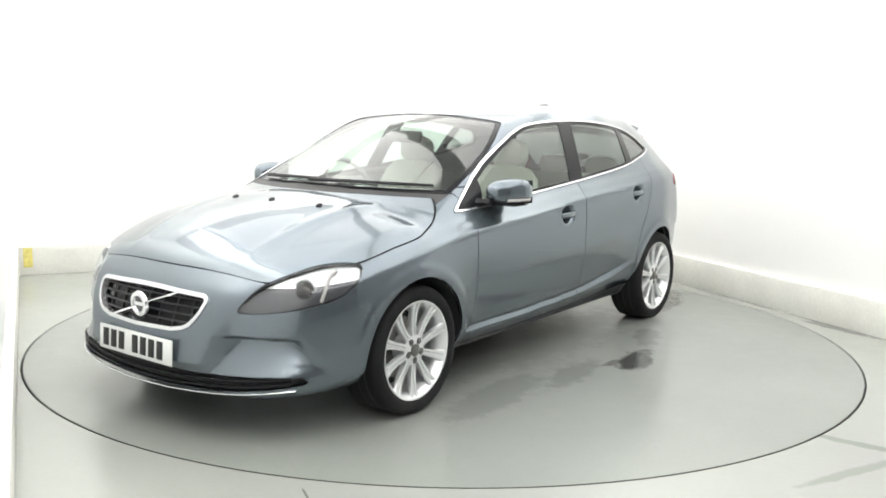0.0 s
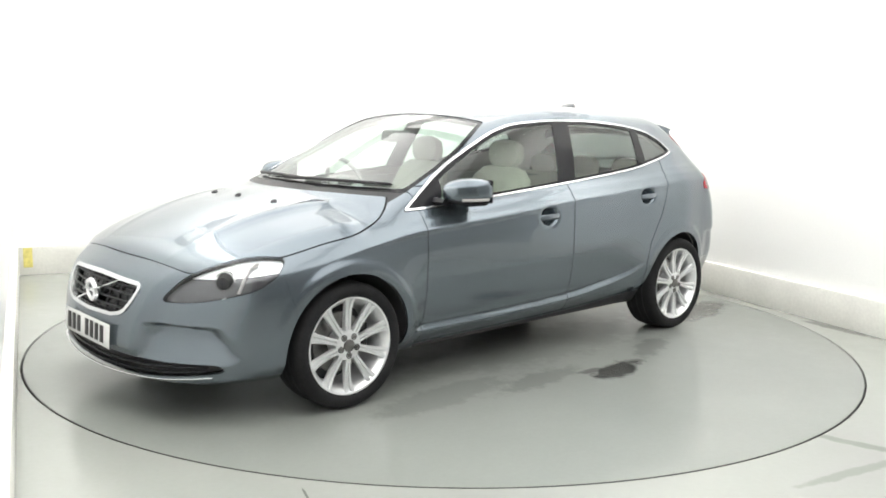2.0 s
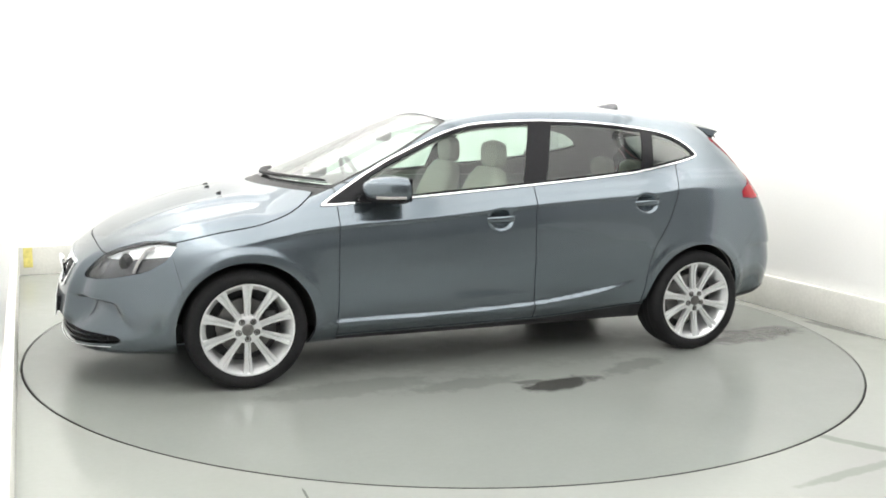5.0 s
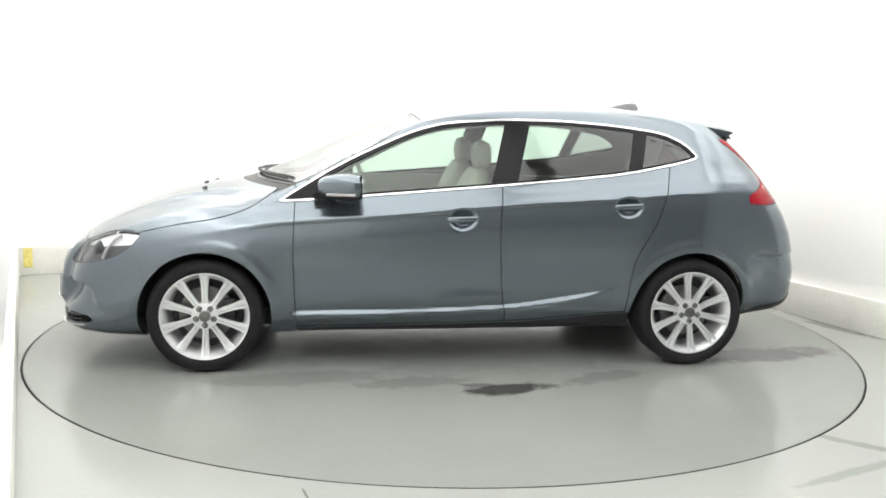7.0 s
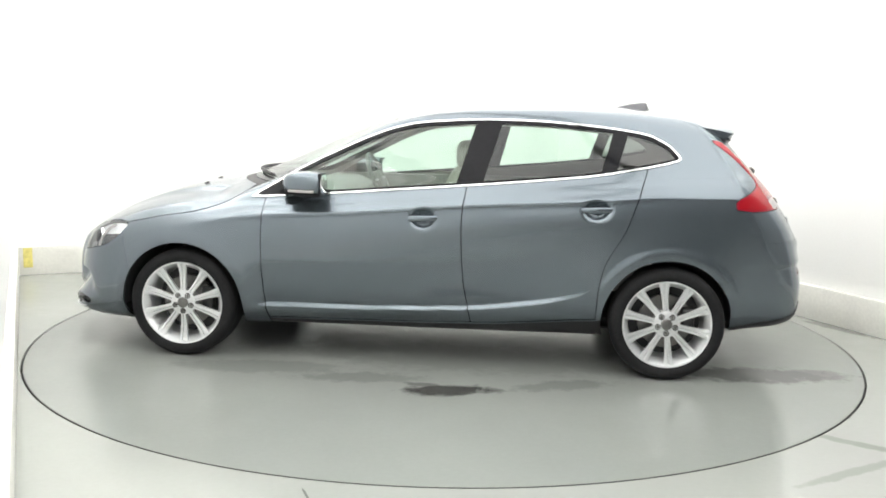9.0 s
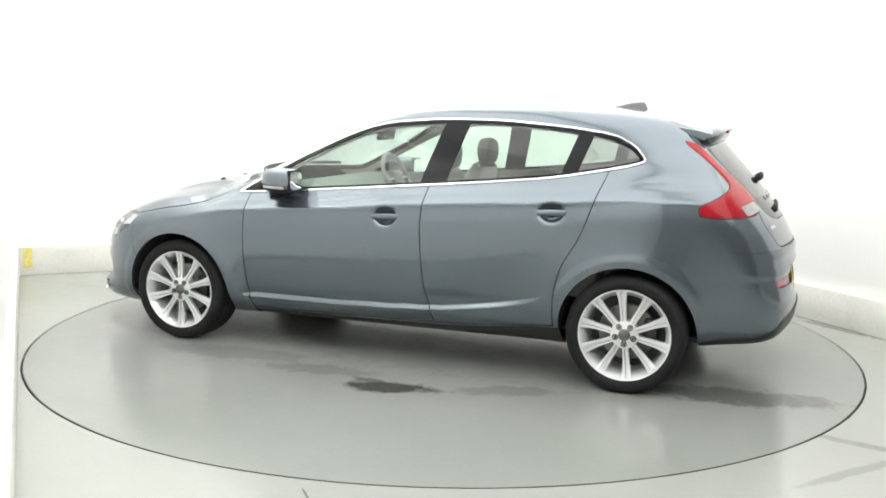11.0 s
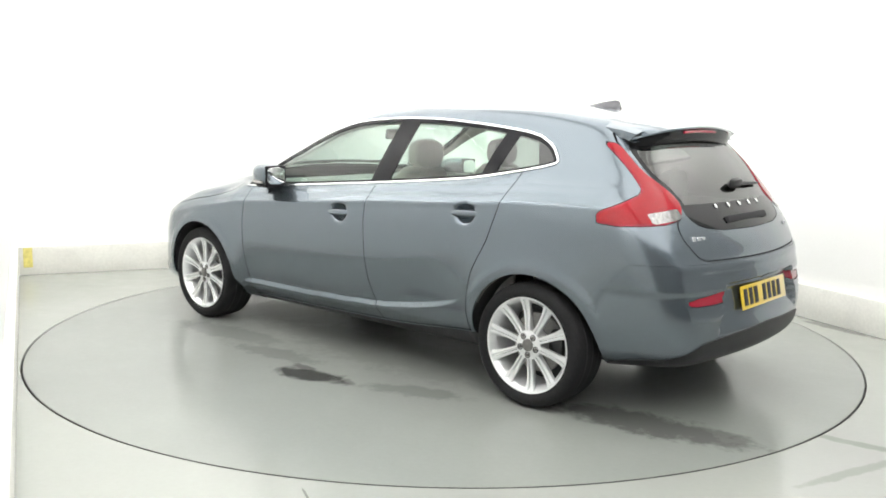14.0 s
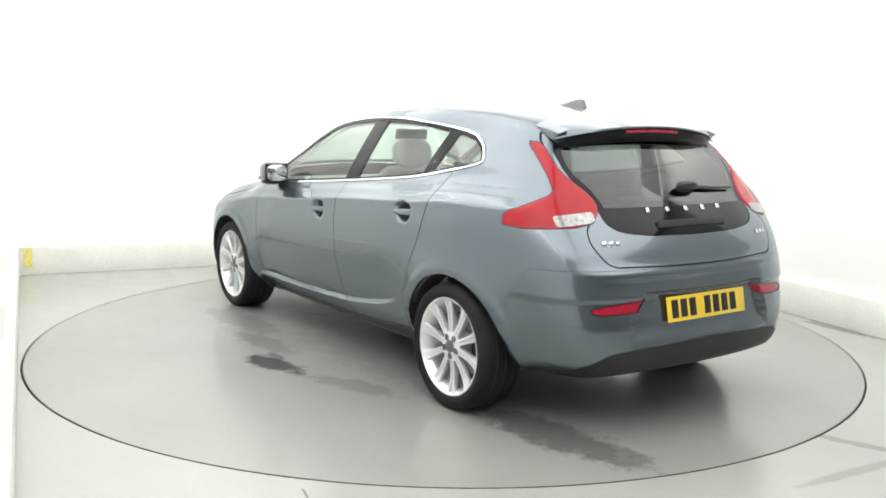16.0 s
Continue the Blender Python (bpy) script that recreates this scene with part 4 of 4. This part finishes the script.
    # wipers and washer jets
    for y0, y1 in ((.05, -.60), (.52, -.03)):
        pts = []
        for k in range(9):
            y = y0 + (y1 - y0) * k / 8
            x = -1.185 + .53 * y * y + .035 + .02 * k / 8
            pts.append((x, y, top_z(x, y) + .016))
        part("wiper", rod(pts, [.012, .011, .010, .009, .009, .008, .008, .007, .005], 8), BLACK, car, "black windscreen wiper")
        part("wiper_blade", rod([(a + .018, b, c - .006) for a, b, c in pts[2:]], .005, 6), BLACK, car)
    for x, y in ((-1.435, .30), (-1.462, 0), (-1.435, -.30)):
        z = top_z(x, y)
        part("washer_jet", blob([((x - .014, y, z), .006, .004), ((x, y, z + .003), .014, .007), ((x + .012, y, z + .004), .012, .008)], 12), BLACK, car, "small black washer jet")


def build_car():
    car = new("car")
    tagged(car, "blue-grey metallic five-door hatchback parked on a turntable", "car")
    bumper, hatch, fd, rd = body_panels(car)
    for x in (WHEEL_F, WHEEL_R):
        for side in (-1, 1):
            build_wheel(car, x, side)
    for i, side in enumerate((-1, 1)):
        build_mirror(car, side)
        build_handle(fd[i], -.03, .820, side)
        build_handle(rd[i], .882, .893, side)
    build_interior(car)
    build_details(car, bumper, hatch)
    return car


build_room()
for n in (-5.22, -2.92, -.62, 1.68):
    for b in (-1.2, 1.29):
        build_light(room_pose(b, n, CEILING - .002), (2.3, 2.28))
# unseen strips added to brighten the walls that the car mirrors
for n in (-4.9, -1.95, 1.0):
    build_wall_wash(room_pose(LEFT + .50, n, CEILING - .05), 2.9)
for n in (-1.0, 1.2):
    build_wall_wash(room_pose(RIGHT - .50, n, CEILING - .05, 180), 2.1)
build_wall_wash(room_pose(.05, BACK - .50, CEILING - .05, -90), 3.8)
table = build_table()
car = build_car()


def heading(t):
    """The turntable's angle in degrees: it starts gently, then turns evenly."""
    return float(np.interp(t, [0, .5, 1.0, 1.5, 16.0], [53.55, 51.95, 49.15, 45.95, -55.0]))


def motions():
    rows = [(k / 2, pose(0, 0, 0, 0, 0, heading(k / 2))) for k in range(33)]
    walk(table, rows)
    walk(car, rows)


motions()
